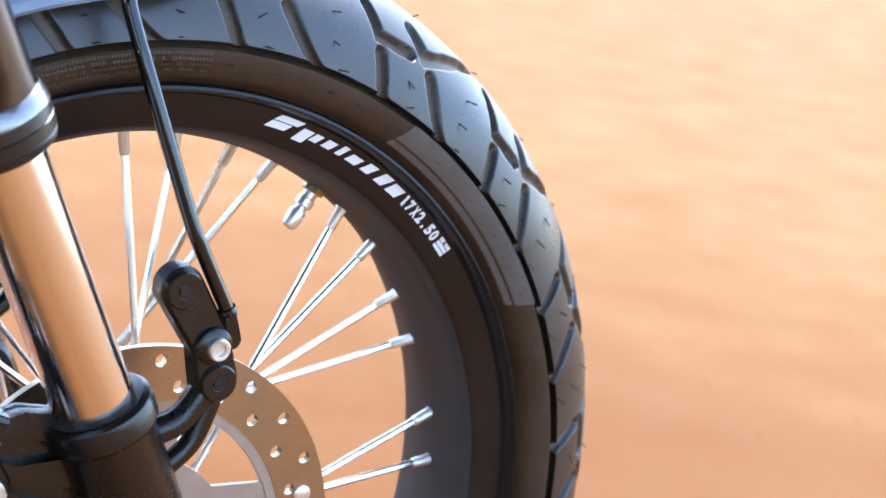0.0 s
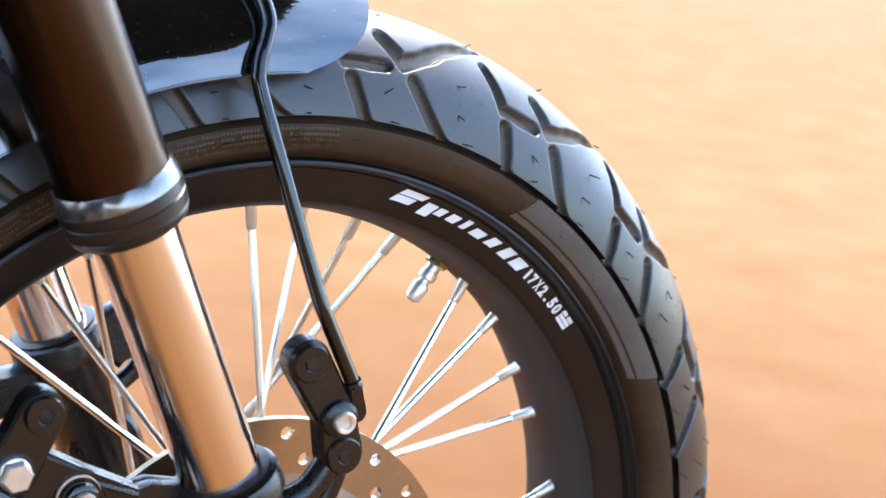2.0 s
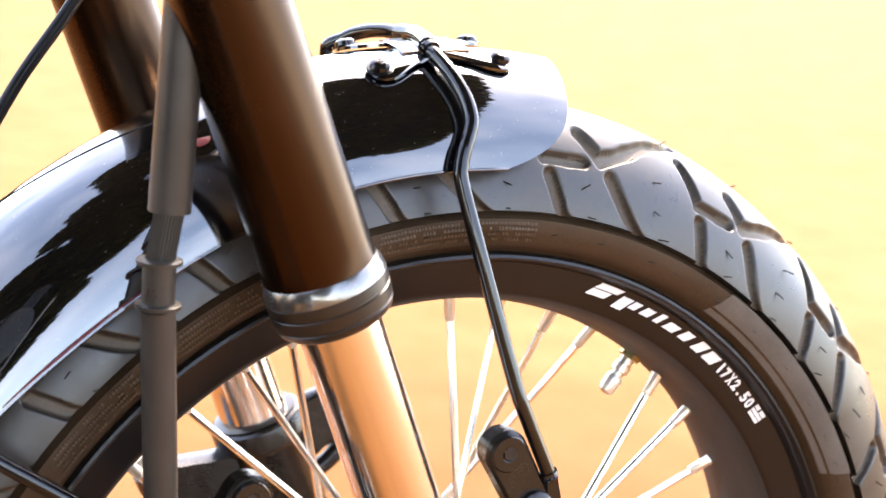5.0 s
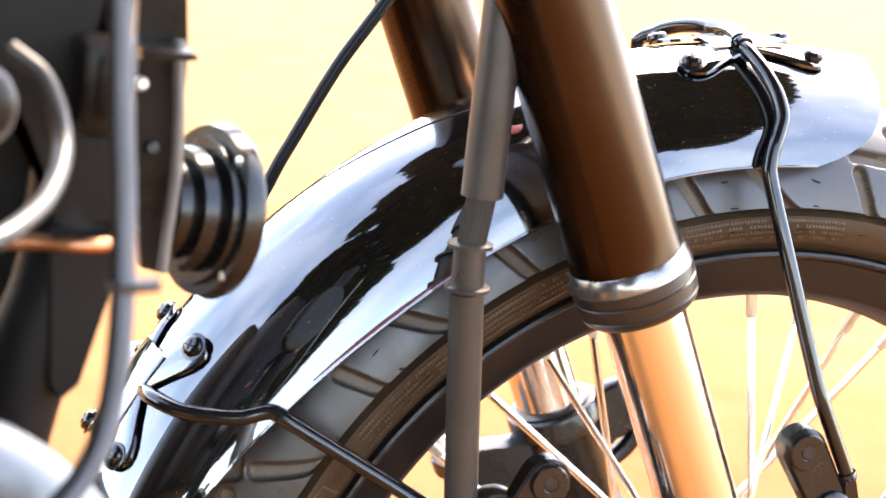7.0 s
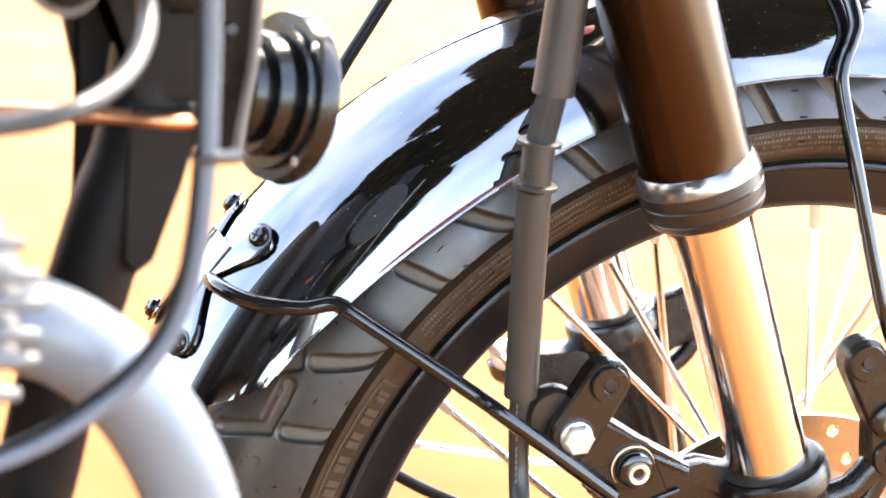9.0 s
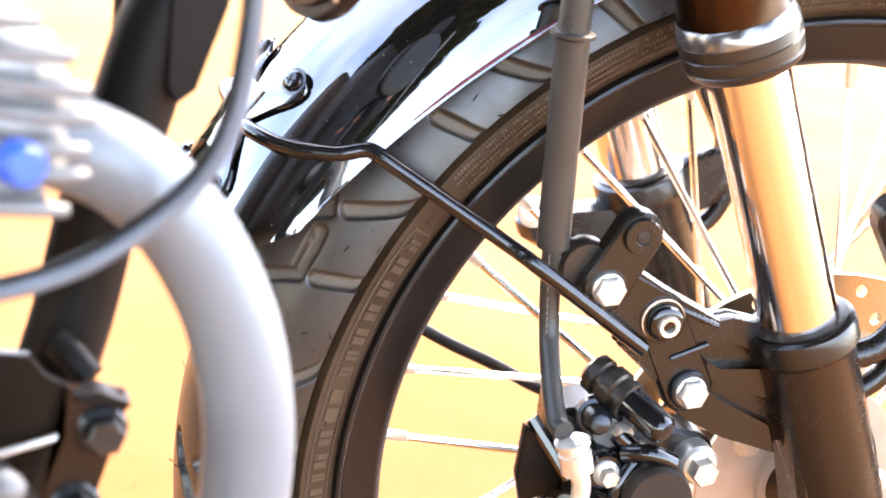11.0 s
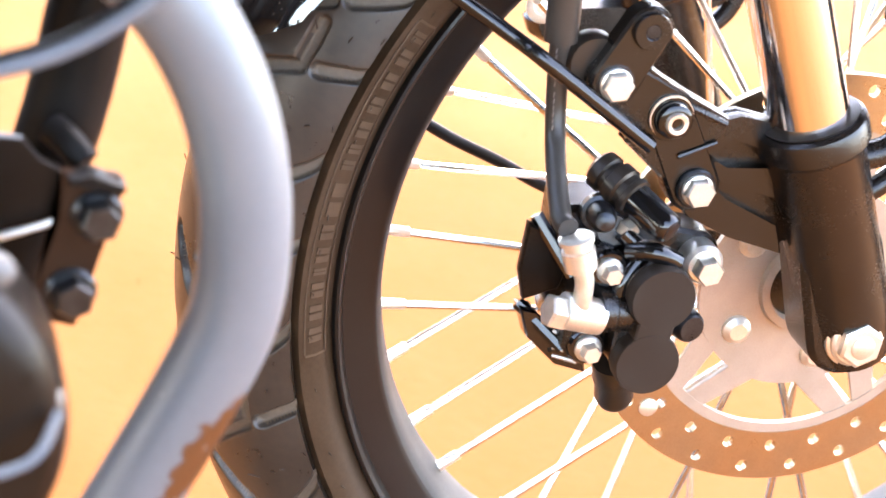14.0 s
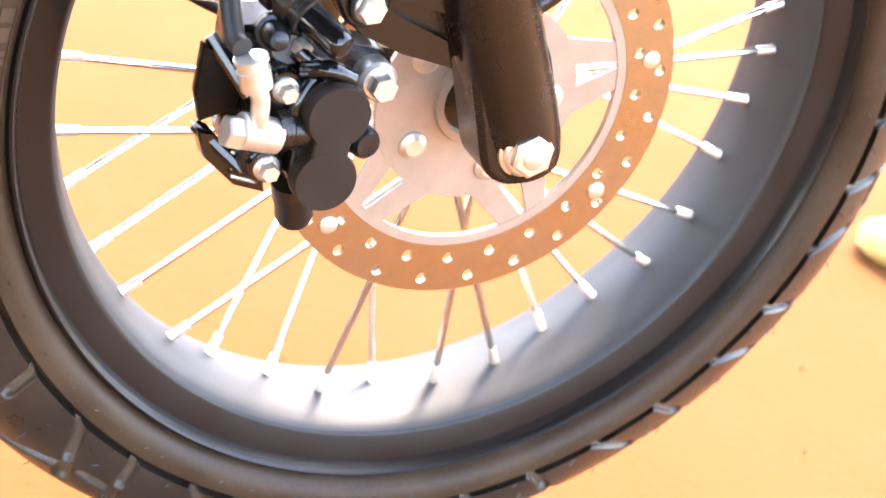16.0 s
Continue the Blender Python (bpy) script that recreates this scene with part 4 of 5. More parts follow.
for y, out, leg in ((-0.0925, -1, leg_near),):
    caliper_mount(y, out, leg)
    bm = capsule(B(), C_BA, 0.0112, C_HOLE, 0.0105, y + 0.009 * -out, y + 0.002 * out, n=12, chamfer=0.0012)
    part("hose_guide_arm", bm, M_CAST, leg, "black steel tab with an eye")
    part("tab_eye", turned(B(), (C_HOLE[0], y + 0.0022 * out, C_HOLE[1]), (0, out, 0), [(0, 0.0085), (0.0014, 0.0085), (0.0026, 0.008), (0.0026, 0.0037), (0.0022, 0.0032), (0.0003, 0.0030)], 28), M_CAST, leg)
    part("tab_hole", turned(B(), (C_HOLE[0] + 0.0004, y + 0.0024 * out, C_HOLE[1] + 0.0006), (0, out, 0), [(0.0020, 0.0033), (0.0016, 0.0030), (0.0005, 0.0025), (0.0004, 0.0010)], 20), M_BOLT, leg, "dark steel threaded hole")
    part("grommet", turned(B(), (C_BA[0] - 0.008, y + 0.016 * -out, C_BA[1] + 0.006), (0, out, 0), [(0, 0.011), (0.002, 0.0125), (0.009, 0.0125), (0.011, 0.011)], 20), M_RUBBER, leg, "black rubber grommet")
    if out < 0:
        for (x, z), r in ((C_BA, 0.0071), (C_BC, 0.0071)):
            part("mount_washer", turned(B(), (x, y, z), (0, out, 0), [(0, r + 0.0022), (0.0015, r + 0.0022), (0.0022, r + 0.0014)], 24), M_BOLT, leg)
            part("mount_bolt", turned(hexagon(B(), (x, y - 0.002, z), (0, out, 0), r, 0.0062, 0.2), (x, y - 0.002, z), (0, out, 0), [(0, r * 1.04), (0.0018, r * 1.04), (0.0025, r * 0.9)], 20), M_STEEL, leg, "zinc hexagon bolt")
        x, z = C_BB
        part("mount_bush", turned(B(), (x, y, z), (0, out, 0), [(0, 0.0098), (0.0016, 0.0098), (0.0017, 0.0086), (0.0060, 0.0078), (0.0068, 0.0066), (0.0070, 0.0050)], 28), M_GLOSS, leg, "gloss black bush with a bright washer")
        part("bush_ring", turned(B(), (x - 0.0004, y - 0.0004, z + 0.0006), (0, out, 0), [(0, 0.0101), (0.0012, 0.0101)], 24), M_STEEL, leg, "bright washer")
        part("bush_screw", turned(B(), (x, y - 0.0060, z), (0, out, 0), [(0, 0.0052), (0.0022, 0.0052), (0.0030, 0.0046), (0.0028, 0.0030), (0.0008, 0.0026), (0.0006, 0.0005)], 20), M_STEEL, leg, "zinc socket screw")

# bracket and wing of the far leg
part("far_bracket", plate(B(), [(-0.1099, 0.3678), (-0.1030, 0.3774), (-0.0728, 0.3812), (-0.0472, 0.3853), (-0.0353, 0.3771), (-0.0317, 0.3608), (-0.0640, 0.3550), (-0.0971, 0.3558), (-0.1061, 0.3600)], 0.1290, 0.1100, 0.006), M_CAST, leg_far, "black cast bracket behind the fork leg")
part("bracket_eye", turned(B(), (-0.1066, 0.1050, 0.3789), (-0.3, -1, 0.1), [(0, 0.0085), (0.003, 0.0085), (0.0036, 0.0070), (0.0036, 0.0042), (0.001, 0.0038)], 24), M_STEEL, leg_far, "bright steel eye")
part("bracket_wing", plate(B(), [(-0.0257, 0.4051), (-0.0208, 0.4130), (-0.0065, 0.4198), (0.0017, 0.4183), (0.0038, 0.4053), (0.0003, 0.3908), (-0.0088, 0.3801), (-0.0153, 0.3846)], 0.1250, 0.1120, 0.003), M_CAST, leg_far, "black cast wing")

# brake caliper
cal = B()
plate(cal, [(-0.1552, 0.3540), (-0.1544, 0.3354), (-0.1546, 0.3149), (-0.1468, 0.2938), (-0.1330, 0.2797), (-0.1142, 0.2757), (-0.1000, 0.2877), (-0.0997, 0.3213), (-0.1084, 0.3479), (-0.1319, 0.3579)], -0.0695, -0.0975, 0.003)
caliper = part("brake_caliper", cal, M_CAST, bike, "black two-piston brake caliper with silver hose union")
bm = B()
capsule(bm, (-0.1156, 0.3309), 0.0135, (-0.1159, 0.3000), 0.0135, -0.0915, -0.1255, n=14, chamfer=0.001)
capsule(bm, (-0.1387, 0.3358), 0.010, (-0.1393, 0.2994), 0.010, -0.0915, -0.1175, n=12, chamfer=0.0015)
part("piston_housing", bm, M_CAST, caliper)
for x, z in ((-0.1141, 0.3293), (-0.1142, 0.2979)):
    part("piston_cover", turned(B(), (x, -0.1245, z), (0, -1, 0), [(0, 0.0150), (0.007, 0.0150), (0.0085, 0.0144)], 36), M_POT, caliper, "flat matt black piston cover")
part("cover_web", capsule(B(), (-0.1139, 0.3305), 0.0085, (-0.1153, 0.3006), 0.0085, -0.1245, -0.1328, n=10, chamfer=0.0008), M_POT, caliper)
for (x, y, z), r in (((-0.1369, -0.1185, 0.3365), 0.0044), ((-0.1383, -0.1185, 0.2982), 0.0046)):
    part("caliper_bolt", hexagon(turned(B(), (x, y, z), (0, -1, 0), [(0, r * 1.35), (0.003, r * 1.35), (0.0045, r)], 18), (x, y - 0.003, z), (0, -1, 0), r, 0.006), M_STEEL, caliper, "zinc bridge bolt")
part("mount_bolt", hexagon(turned(B(), (-0.0832, -0.0895, 0.3322), (0, -1, 0), [(0, 0.0095), (0.010, 0.0095), (0.012, 0.0078)], 24), (-0.0827, -0.1010, 0.3315), (0, -1, 0), 0.0068, 0.0075), M_STEEL, caliper, "zinc flanged mounting bolt")
part("mount_ear", capsule(B(), (-0.0837, 0.3318), 0.0118, (-0.1130, 0.3351), 0.012, -0.0685, -0.0905, n=12, chamfer=0.002), M_CAST, caliper)
part("bridge_lobe", turned(B(), (-0.1370, -0.1135, 0.3365), (0, -1, 0), [(0, 0.0088), (0.005, 0.0088), (0.0066, 0.0078), (0.0068, 0.005)], 24), M_GLOSS, caliper, "gloss black boss round the bolt")
part("bridge_lobe", turned(B(), (-0.1384, -0.1135, 0.2982), (0, -1, 0), [(0, 0.0088), (0.005, 0.0088), (0.0066, 0.0078), (0.0068, 0.005)], 24), M_GLOSS, caliper, "gloss black boss round the bolt")
part("bridge_web", tube(B(), [(-0.1291, -0.1165, 0.3448), (-0.1190, -0.1235, 0.3478), (-0.1081, -0.1235, 0.3437)], 0.0046, 12), M_GLOSS, caliper, "gloss black cast bridge")
part("bridge_web", tube(B(), [(-0.1321, -0.1135, 0.3519), (-0.1232, -0.1165, 0.3438), (-0.1302, -0.1205, 0.3298), (-0.1299, -0.1215, 0.3098)], 0.0042, 12), M_GLOSS, caliper, "gloss black cast bridge")
part("bleed_collar", turned(B(), (-0.1344, -0.1055, 0.3501), (-0.2, -1, 0.2), [(0, 0.0088), (0.002, 0.0088), (0.0026, 0.0070), (0.005, 0.0068)], 24), M_BOLT, caliper, "worn grey collar")
part("pin_plug", turned(B(), (-0.0959, -0.0915, 0.3083), (0.22, -1, 0.02), [(0, 0.0082), (0.02, 0.0078), (0.026, 0.0072), (0.0275, 0.006)], 20), M_BOLT, caliper, "grey slotted pad pin plug")
# slide pin boot, upper
way = Vector((-0.1161, -0.1255, 0.3595)) - Vector((-0.1402, -0.0895, 0.3722))
part("slide_boot", turned(B(), (-0.1402, -0.0895, 0.3722), way, [(0, 0.0065), (0.002, 0.0090), (0.007, 0.0092), (0.008, 0.0078), (0.010, 0.0078), (0.011, 0.0098), (0.0165, 0.0098), (0.0175, 0.0084), (0.0205, 0.0084), (0.0210, 0.0093), (0.0235, 0.0091), (0.0245, 0.0070)], 28), M_RUBBER, caliper, "ribbed black rubber slide boot")
part("slide_sleeve", turned(B(), Vector((-0.1402, -0.0895, 0.3722)) + way.normalized() * 0.023, way, [(0, 0.0078), (0.019, 0.0072), (0.0215, 0.0068), (0.0228, 0.0056), (0.0232, 0.003)], 28), M_GLOSS, caliper, "gloss black slide pin sleeve")
part("boot_tip", turned(B(), Vector((-0.1161, -0.1255, 0.3595)) - way.normalized() * 0.0005, way, [(0, 0.0050), (0.0016, 0.0047), (0.0022, 0.003)], 16), M_BOLT, caliper, "worn grey pin end")
part("bleed_screw", turned(B(), (-0.1392, -0.0985, 0.3545), (-0.2, -1, 0.2), [(0, 0.0082), (0.006, 0.0082), (0.0065, 0.0064), (0.016, 0.006), (0.021, 0.0042), (0.022, 0.002)], 18), M_BOLT, caliper, "black bleed screw cap")
part("pin_hex", hexagon(B(), (-0.1303, -0.1095, 0.3530), (0.4, -1, -0.2), 0.0045, 0.006), M_STEEL, caliper, "small zinc hexagon")
bm = B()
plate(bm, [(-0.1702, 0.3480), (-0.1642, 0.3455), (-0.1484, 0.3259), (-0.1505, 0.3172), (-0.1656, 0.3108), (-0.1701, 0.3246)], -0.0955, -0.1025, 0.0015)
part("pad_plate", bm, M_CASE, caliper, "brown-black brake pad back plate")
bm = B()
rod(bm, (-0.1670, -0.0985, 0.3510), (-0.1493, -0.1115, 0.3289), 0.0032, 8)
rod(bm, (-0.1663, -0.0975, 0.3078), (-0.1454, -0.1095, 0.2920), 0.0032, 8)
plate(bm, [(-0.1669, 0.3079), (-0.1600, 0.3069), (-0.1478, 0.2945), (-0.1331, 0.2893), (-0.1288, 0.2764), (-0.1447, 0.2801), (-0.1612, 0.2939)], -0.0925, -0.1045, 0.002)
part("pad_spring", bm, M_GLOSS, caliper, "gloss black spring clip and cover")
for k in range(4):
    part("cast_rib", rod(B(), (-0.1507 + 0.0008 * k, -0.1070, 0.2988 - 0.0040 * k), (-0.1406 + 0.0008 * k, -0.1115, 0.2983 - 0.0040 * k), 0.0009, 6), M_STEEL, caliper)
part("lower_boot", turned(B(), (-0.1161, -0.1015, 0.2834), Vector((0.012, 0.012, -0.032)), [(0, 0.010), (0.012, 0.010), (0.014, 0.0088), (0.026, 0.0092), (0.030, 0.0078), (0.0315, 0.005)], 20), M_RUBBER, caliper, "black rubber lower boot")
part("banjo_bolt", hexagon(turned(B(), (-0.1387, -0.1255, 0.3164), (-1, -0.05, 0.17), [(0, 0.0078), (0.007, 0.0082), (0.018, 0.0082), (0.0185, 0.0074)], 24), (-0.1565, -0.1265, 0.3180), (-1, -0.05, 0.17), 0.0076, 0.0075), M_STEEL, caliper, "bright zinc hose union")
part("union_base", turned(B(), (-0.1215, -0.1205, 0.3180), (-1, -0.1, 0.0), [(0, 0.0092), (0.011, 0.0088), (0.012, 0.0096), (0.0185, 0.0096)], 20), M_CAST, caliper)
part("union_neck", tube(B(), [(-0.1486, -0.1275, 0.3189), (-0.1503, -0.1295, 0.3272), (-0.1514, -0.1295, 0.3358), (-0.1557, -0.1295, 0.3442)], 0.0042, 14), M_STEEL, caliper, "bright bent union neck")
part("hose_ferrule", turned(B(), (-0.1537, -0.1295, 0.3404), Vector((-0.0075, 0.0015, 0.0200)), [(0, 0.005), (0.001, 0.0072), (0.010, 0.0074), (0.0105, 0.0064), (0.013, 0.0064), (0.0135, 0.0078), (0.0155, 0.0078), (0.016, 0.006)], 22), M_STEEL, caliper, "crimped bright hose ferrule")

# brake hose with its sleeves and clip
HOSE = [(-0.1625, -0.1260, 0.3578), (-0.1635, -0.1180, 0.3592), (-0.1621, -0.1000, 0.3696), (-0.1608, -0.0840, 0.3841), (-0.1635, -0.0800, 0.4062), (-0.1668, -0.0820, 0.4255), (-0.1732, -0.0855, 0.4726),
        (-0.1795, -0.0890, 0.5196), (-0.1807, -0.0890, 0.5381), (-0.1786, -0.0890, 0.5605), (-0.1795, -0.0890, 0.6052), (-0.1795, -0.0850, 0.6852), (-0.1775, -0.0750, 0.7852)]
hose = part("brake_hose", tube(B(), HOSE, 0.0046, 16), M_SLEEVE, bike, "black rubber brake hose in grey sleeves")
part("sleeve", tube(B(), HOSE[5:8], 0.0073, 24), M_SLEEVE, hose, "dark grey protective sleeve")
part("sleeve", tube(B(), HOSE[9:], 0.0088, 24), M_SLEEVE, hose, "dark grey protective sleeve")
for p in (HOSE[7], HOSE[8]):
    part("sleeve_collar", turned(B(), p, (-0.04, 0, 1), [(0, 0.0075), (0.0005, 0.0095), (0.0022, 0.0096), (0.0027, 0.0075)], 28), M_SLEEVE, hose, "raised grey collar")
part("hose_grip", rod(B(), HOSE[7], HOSE[8], 0.0069, 24), M_SLEEVE, hose)
bm = B()
for k in range(26):
    a = 2 * math.pi * k / 26
    off = Vector((0.0056 * math.cos(a), 0.0056 * math.sin(a), 0))
    rod(bm, Vector(HOSE[8]) + off, Vector(HOSE[9]) + off, 0.0006, 5)
part("hose_core", rod(B(), HOSE[8], HOSE[9], 0.0057, 24), M_SLEEVE, hose)
tagged(part("hose_ribbing", bm, M_SLEEVE, hose, "fine ribbing along the hose"), kind="stuff")

bm = B()
for k in range(14):
    p = Vector(HOSE[3]).lerp(Vector(HOSE[5]), (k + (0.6 if k > 6 else 0)) / 14)
    block(bm, p + Vector((-0.0026, -0.0032, 0)), (0.0006, 0.0004, 0.0022), bevel=0.0001)
tagged(part("printed_bar", bm, M_STRIP, hose, "row of small worn white printed bars"), kind="stuff")

# ---- fender ----
def fender_point(a, f, lift=0.0):
    """A place on the fender at angle a and way f round its section, -90 (near edge) to 90 (far edge)."""
    arc = radians(f * 71.5 / 90)
    s, c = math.sin(arc), math.cos(arc)
    u = a / 75
    crest = 0.32351 + -0.00213 * u + 0.01330 * u ** 2 + 0.00161 * u ** 3
    edge = 0.27718 + 0.00555 * u + 0.14561 * u ** 2 + 0.56473 * u ** 3 + 0.79969 * u ** 4 + 0.34923 * u ** 5
    r = edge + (crest - edge) * (c - 0.3173) / 0.6827
    return polar(a, r + lift * c, 0.0585 * s / 0.9483 + lift * s)


bm = B()
NA, NF = 90, 48
fgrid = []
for side_lift in (0.0, -0.0018):
    rows = []
    for j in range(NF + 1):
        f = -90 + 180 * j / NF
        v = abs(f) / 90
        lo, hi = -72.8 + 5.5 * v ** 4.5, 5.9 - 1.4 * v - 6.5 * v ** 8
        rows.append([bm.verts.new(fender_point(lo + (hi - lo) * i / NA, f, side_lift)) for i in range(NA + 1)])
    fgrid.append(rows)
for s, rows in enumerate(fgrid):
    for j in range(NF):
        for i in range(NA):
            q = (rows[j][i], rows[j][i + 1], rows[j + 1][i + 1], rows[j + 1][i])
            bm.faces.new(q if s == 0 else q[::-1])
o, n_ = fgrid
loop = [(0, i) for i in range(NA)] + [(j, NA) for j in range(NF)] + [(NF, NA - i) for i in range(NA)] + [(NF - j, 0) for j in range(NF)]
bridge(bm, [o[j][i] for j, i in loop], [n_[j][i] for j, i in loop])
fender = part("fender", bm, M_FENDER, bike, "gloss black painted front fender, dusty at its edge", crease=60)
# rolled edges along both sides
for f in (-90, 90):
    part("rolled_edge", tube(B(), [fender_point(a, f) for a in np.linspace(-66, -2, 40)], 0.0007, 8, 1, curved=False), M_FENDER, fender)
part("overspray_line", tube(B(), [fender_point(a, -88.5, 0.0012) for a in np.linspace(-54, -38, 30)], lambda u: 0.0002 + 0.0005 * math.sin(math.pi * u), 6, 1, curved=False), M_RED, fender, "dark red paint along the edge")


def fender_strip(path, width, lift, thick, n=10):
    """A strap laid over the fender along (angle, way round) points, rounded at its ends."""
    bm = B()
    pts = [fender_point(a, f, lift) for a, f in path]
    ups = [(fender_point(a, f, lift + 0.01) - fender_point(a, f, lift)).normalized() for a, f in path]
    rows = []
    for i, p in enumerate(pts):
        t = (pts[min(i + 1, len(pts) - 1)] - pts[max(i - 1, 0)]).normalized()
        s = t.cross(ups[i]).normalized()
        w = width(i / (len(pts) - 1)) if callable(width) else width
        rows.append([bm.verts.new(p + s * w * k + ups[i] * thick * z) for k, z in ((1, 0), (1, 0.7), (0.85, 1), (-0.85, 1), (-1, 0.7), (-1, 0))])
    for a, b in zip(rows, rows[1:]):
        bridge(bm, a, b)
    bm.faces.new(rows[0][::-1])
    bm.faces.new(rows[-1])
    return bm


part("paint_chip", fender_strip([(a, -39.5 + 1.5 * math.sin(a * 2.1)) for a in np.linspace(-29.0, -27.0, 9)], lambda u: 0.0002 + 0.0022 * math.sin(math.pi * u) ** 0.7, 0.0002, 0.0003), M_RED, fender, "small patch of red paint showing through")


def screw(a, f, name="fender_screw"):
    p, q = fender_point(a, f, 0.002), fender_point(a, f, 0.012)
    way = q - p
    ob = part(name, turned(B(), p, way, [(0, 0.0064), (0.0011, 0.0064), (0.0013, 0.0049), (0.003, 0.0046), (0.0038, 0.0036), (0.0041, 0.0018)], 20), M_GLOSS, fender, "gloss black domed screw with washer")
    t = side_of(way.normalized())
    u = way.normalized().cross(t)
    bm = B()
    top = p + way.normalized() * 0.0040
    for d in (t, u):
        rod(bm, top - d * 0.0024, top + d * 0.0024, 0.0005, 5)
    part("cross_slot", bm, M_BOLT, fender)
    return ob


def clamp(centre, middle, rows):
    """The cross-shaped plate that holds a stay to the fender: a pad under the rod and four lobes with screws."""
    part("clamp_pad", fender_strip([(a, middle) for a in np.linspace(centre - 3.0, centre + 3.0, 9)], 0.0135, 0.0006, 0.0022), M_FENDER, fender, "gloss black clamp pad")
    for a, f in rows:
        path = [(centre + (a - centre) * u, middle + (f - middle) * (0.25 + 0.75 * min(1, u * 1.15))) for u in np.linspace(0.1, 1.14, 14)]
        part("clamp_arm", fender_strip(path, lambda u: 0.0068 + 0.0016 * u - 0.0045 * max(0, u - 0.9) / 0.1, 0.0005, 0.0022), M_FENDER, fender, "gloss black clamp lobe")
        screw(a, f)


clamp(-5.7, -4, [(-11.4, -29), (-11.2, 19), (-0.3, -26), (0.0, 19)])
clamp(-63.3, -8, [(-58.2, -34), (-58.2, 14), (-68.4, -34), (-68.5, 14)])


# stays
FRONT = [(0.0113, -0.0945, 0.4450), (-0.0030, -0.0920, 0.4721), (-0.0097, -0.0895, 0.4872), (-0.0281, -0.0766, 0.5421), (-0.0358, -0.0665, 0.5703), (-0.0361, -0.0638, 0.5782), (-0.0343, -0.0613, 0.5856),
         (-0.0316, -0.0582, 0.5915), (-0.0294, -0.0545, 0.5984), (-0.0303, -0.0475, 0.6070), (-0.0326, -0.0389, 0.6139), (-0.0354, -0.0277, 0.6204), (-0.0367, -0.0174, 0.6241), (-0.0344, -0.0105, 0.6255),
         (-0.0307, 0.0101, 0.6262), (-0.0316, 0.0254, 0.6250), (-0.0356, 0.0389, 0.6240), (-0.0408, 0.0507, 0.6209), (-0.0456, 0.0584, 0.6165), (-0.0511, 0.0660, 0.6081)]
FRONT += [(x, -y, z) for x, y, z in FRONT[6::-1]]
stay = part("front_stay", tube(B(), FRONT, 0.0035, 14, 6), M_GLOSS, bike, "gloss black bent rod stay over the fender")
part("stay_sleeve", tube(B(), [Vector(FRONT[12]).lerp(Vector(FRONT[13]), 0.3), FRONT[13], FRONT[14], FRONT[15]], 0.0046, 16), M_GLOSS, stay, "gloss black strap sleeve round the rod")
part("sleeve_collar", tube(B(), [Vector(FRONT[11]).lerp(Vector(FRONT[12]), 0.75), FRONT[12]], 0.0048, 16), M_GLOSS, stay, "gloss black collar")
part("weld_collar", turned(B(), (0.0112, -0.0945, 0.4452), (0.42, 0, -0.9), [(0, 0.003), (0.0004, 0.0044), (0.0018, 0.0046), (0.0024, 0.0038), (0.0032, 0.0044), (0.0044, 0.0042), (0.005, 0.003)], 16), M_GLOSS, stay, "weld bead at the rod end")
part("stay_end", capsule(B(), (0.0130, 0.4415), 0.0036, (0.0166, 0.4290), 0.0042, -0.0905, -0.0965, n=8, chamfer=0.0012), M_GLOSS, stay, "flattened rod end")
REAR = [(-0.1225, -0.1000, 0.3871), (-0.1747, -0.0955, 0.4187), (-0.1889, -0.0850, 0.4257), (-0.2378, -0.0650, 0.4496), (-0.2458, -0.0605, 0.4533), (-0.2505, -0.0580, 0.4537), (-0.2631, -0.0550, 0.4499), (-0.2835, -0.0460, 0.4488), (-0.2952, -0.0340, 0.4505), (-0.2961, -0.0169, 0.4487), (-0.2969, 0.0000, 0.4481)]
REAR += [(x, -y, z) for x, y, z in REAR[-2::-1]]
stay = part("rear_stay", tube(B(), REAR, 0.0035, 14, 6), M_GLOSS, bike, "gloss black bent rod stay behind the fender")

# cable behind the wheel, seen between the fork and the frame
part("speedometer_cable", tube(B(), [(-0.1593, 0.0600, 0.6686), (-0.1836, 0.0600, 0.6216), (-0.2043, 0.0600, 0.5872), (-0.2220, 0.0600, 0.5502), (-0.2319, 0.0600, 0.5275), (-0.2547, 0.0650, 0.4599), (-0.2373, 0.0680, 0.3609), (-0.1677, 0.0660, 0.3229), (-0.1278, 0.0640, 0.3068), (-0.0934, 0.0620, 0.2929), (-0.0423, 0.0580, 0.2837)], 0.0032, 14), M_HOSE, bike, "black sheathed cable behind the fork")

# ---- crash bar, frame and engine parts ----
BAR = [(-0.580, -0.230, 0.545), (-0.490, -0.275, 0.535), (-0.440, -0.292, 0.5285), (-0.4051, -0.300, 0.5207), (-0.3868, -0.300, 0.5130), (-0.3695, -0.300, 0.4980), (-0.3550, -0.300, 0.4765), (-0.3458, -0.300, 0.4535),
       (-0.3407, -0.300, 0.4295), (-0.3400, -0.300, 0.4020), (-0.3470, -0.300, 0.3760), (-0.3618, -0.300, 0.3370), (-0.3720, -0.300, 0.3125), (-0.4100, -0.296, 0.2200), (-0.4550, -0.270, 0.1600), (-0.5155, -0.220, 0.1300)]
part("crash_bar", tube(B(), BAR, 0.0143, 32, 8), M_BAR, bike, "silver-grey painted steel crash bar, scuffed and rusty at one rub")

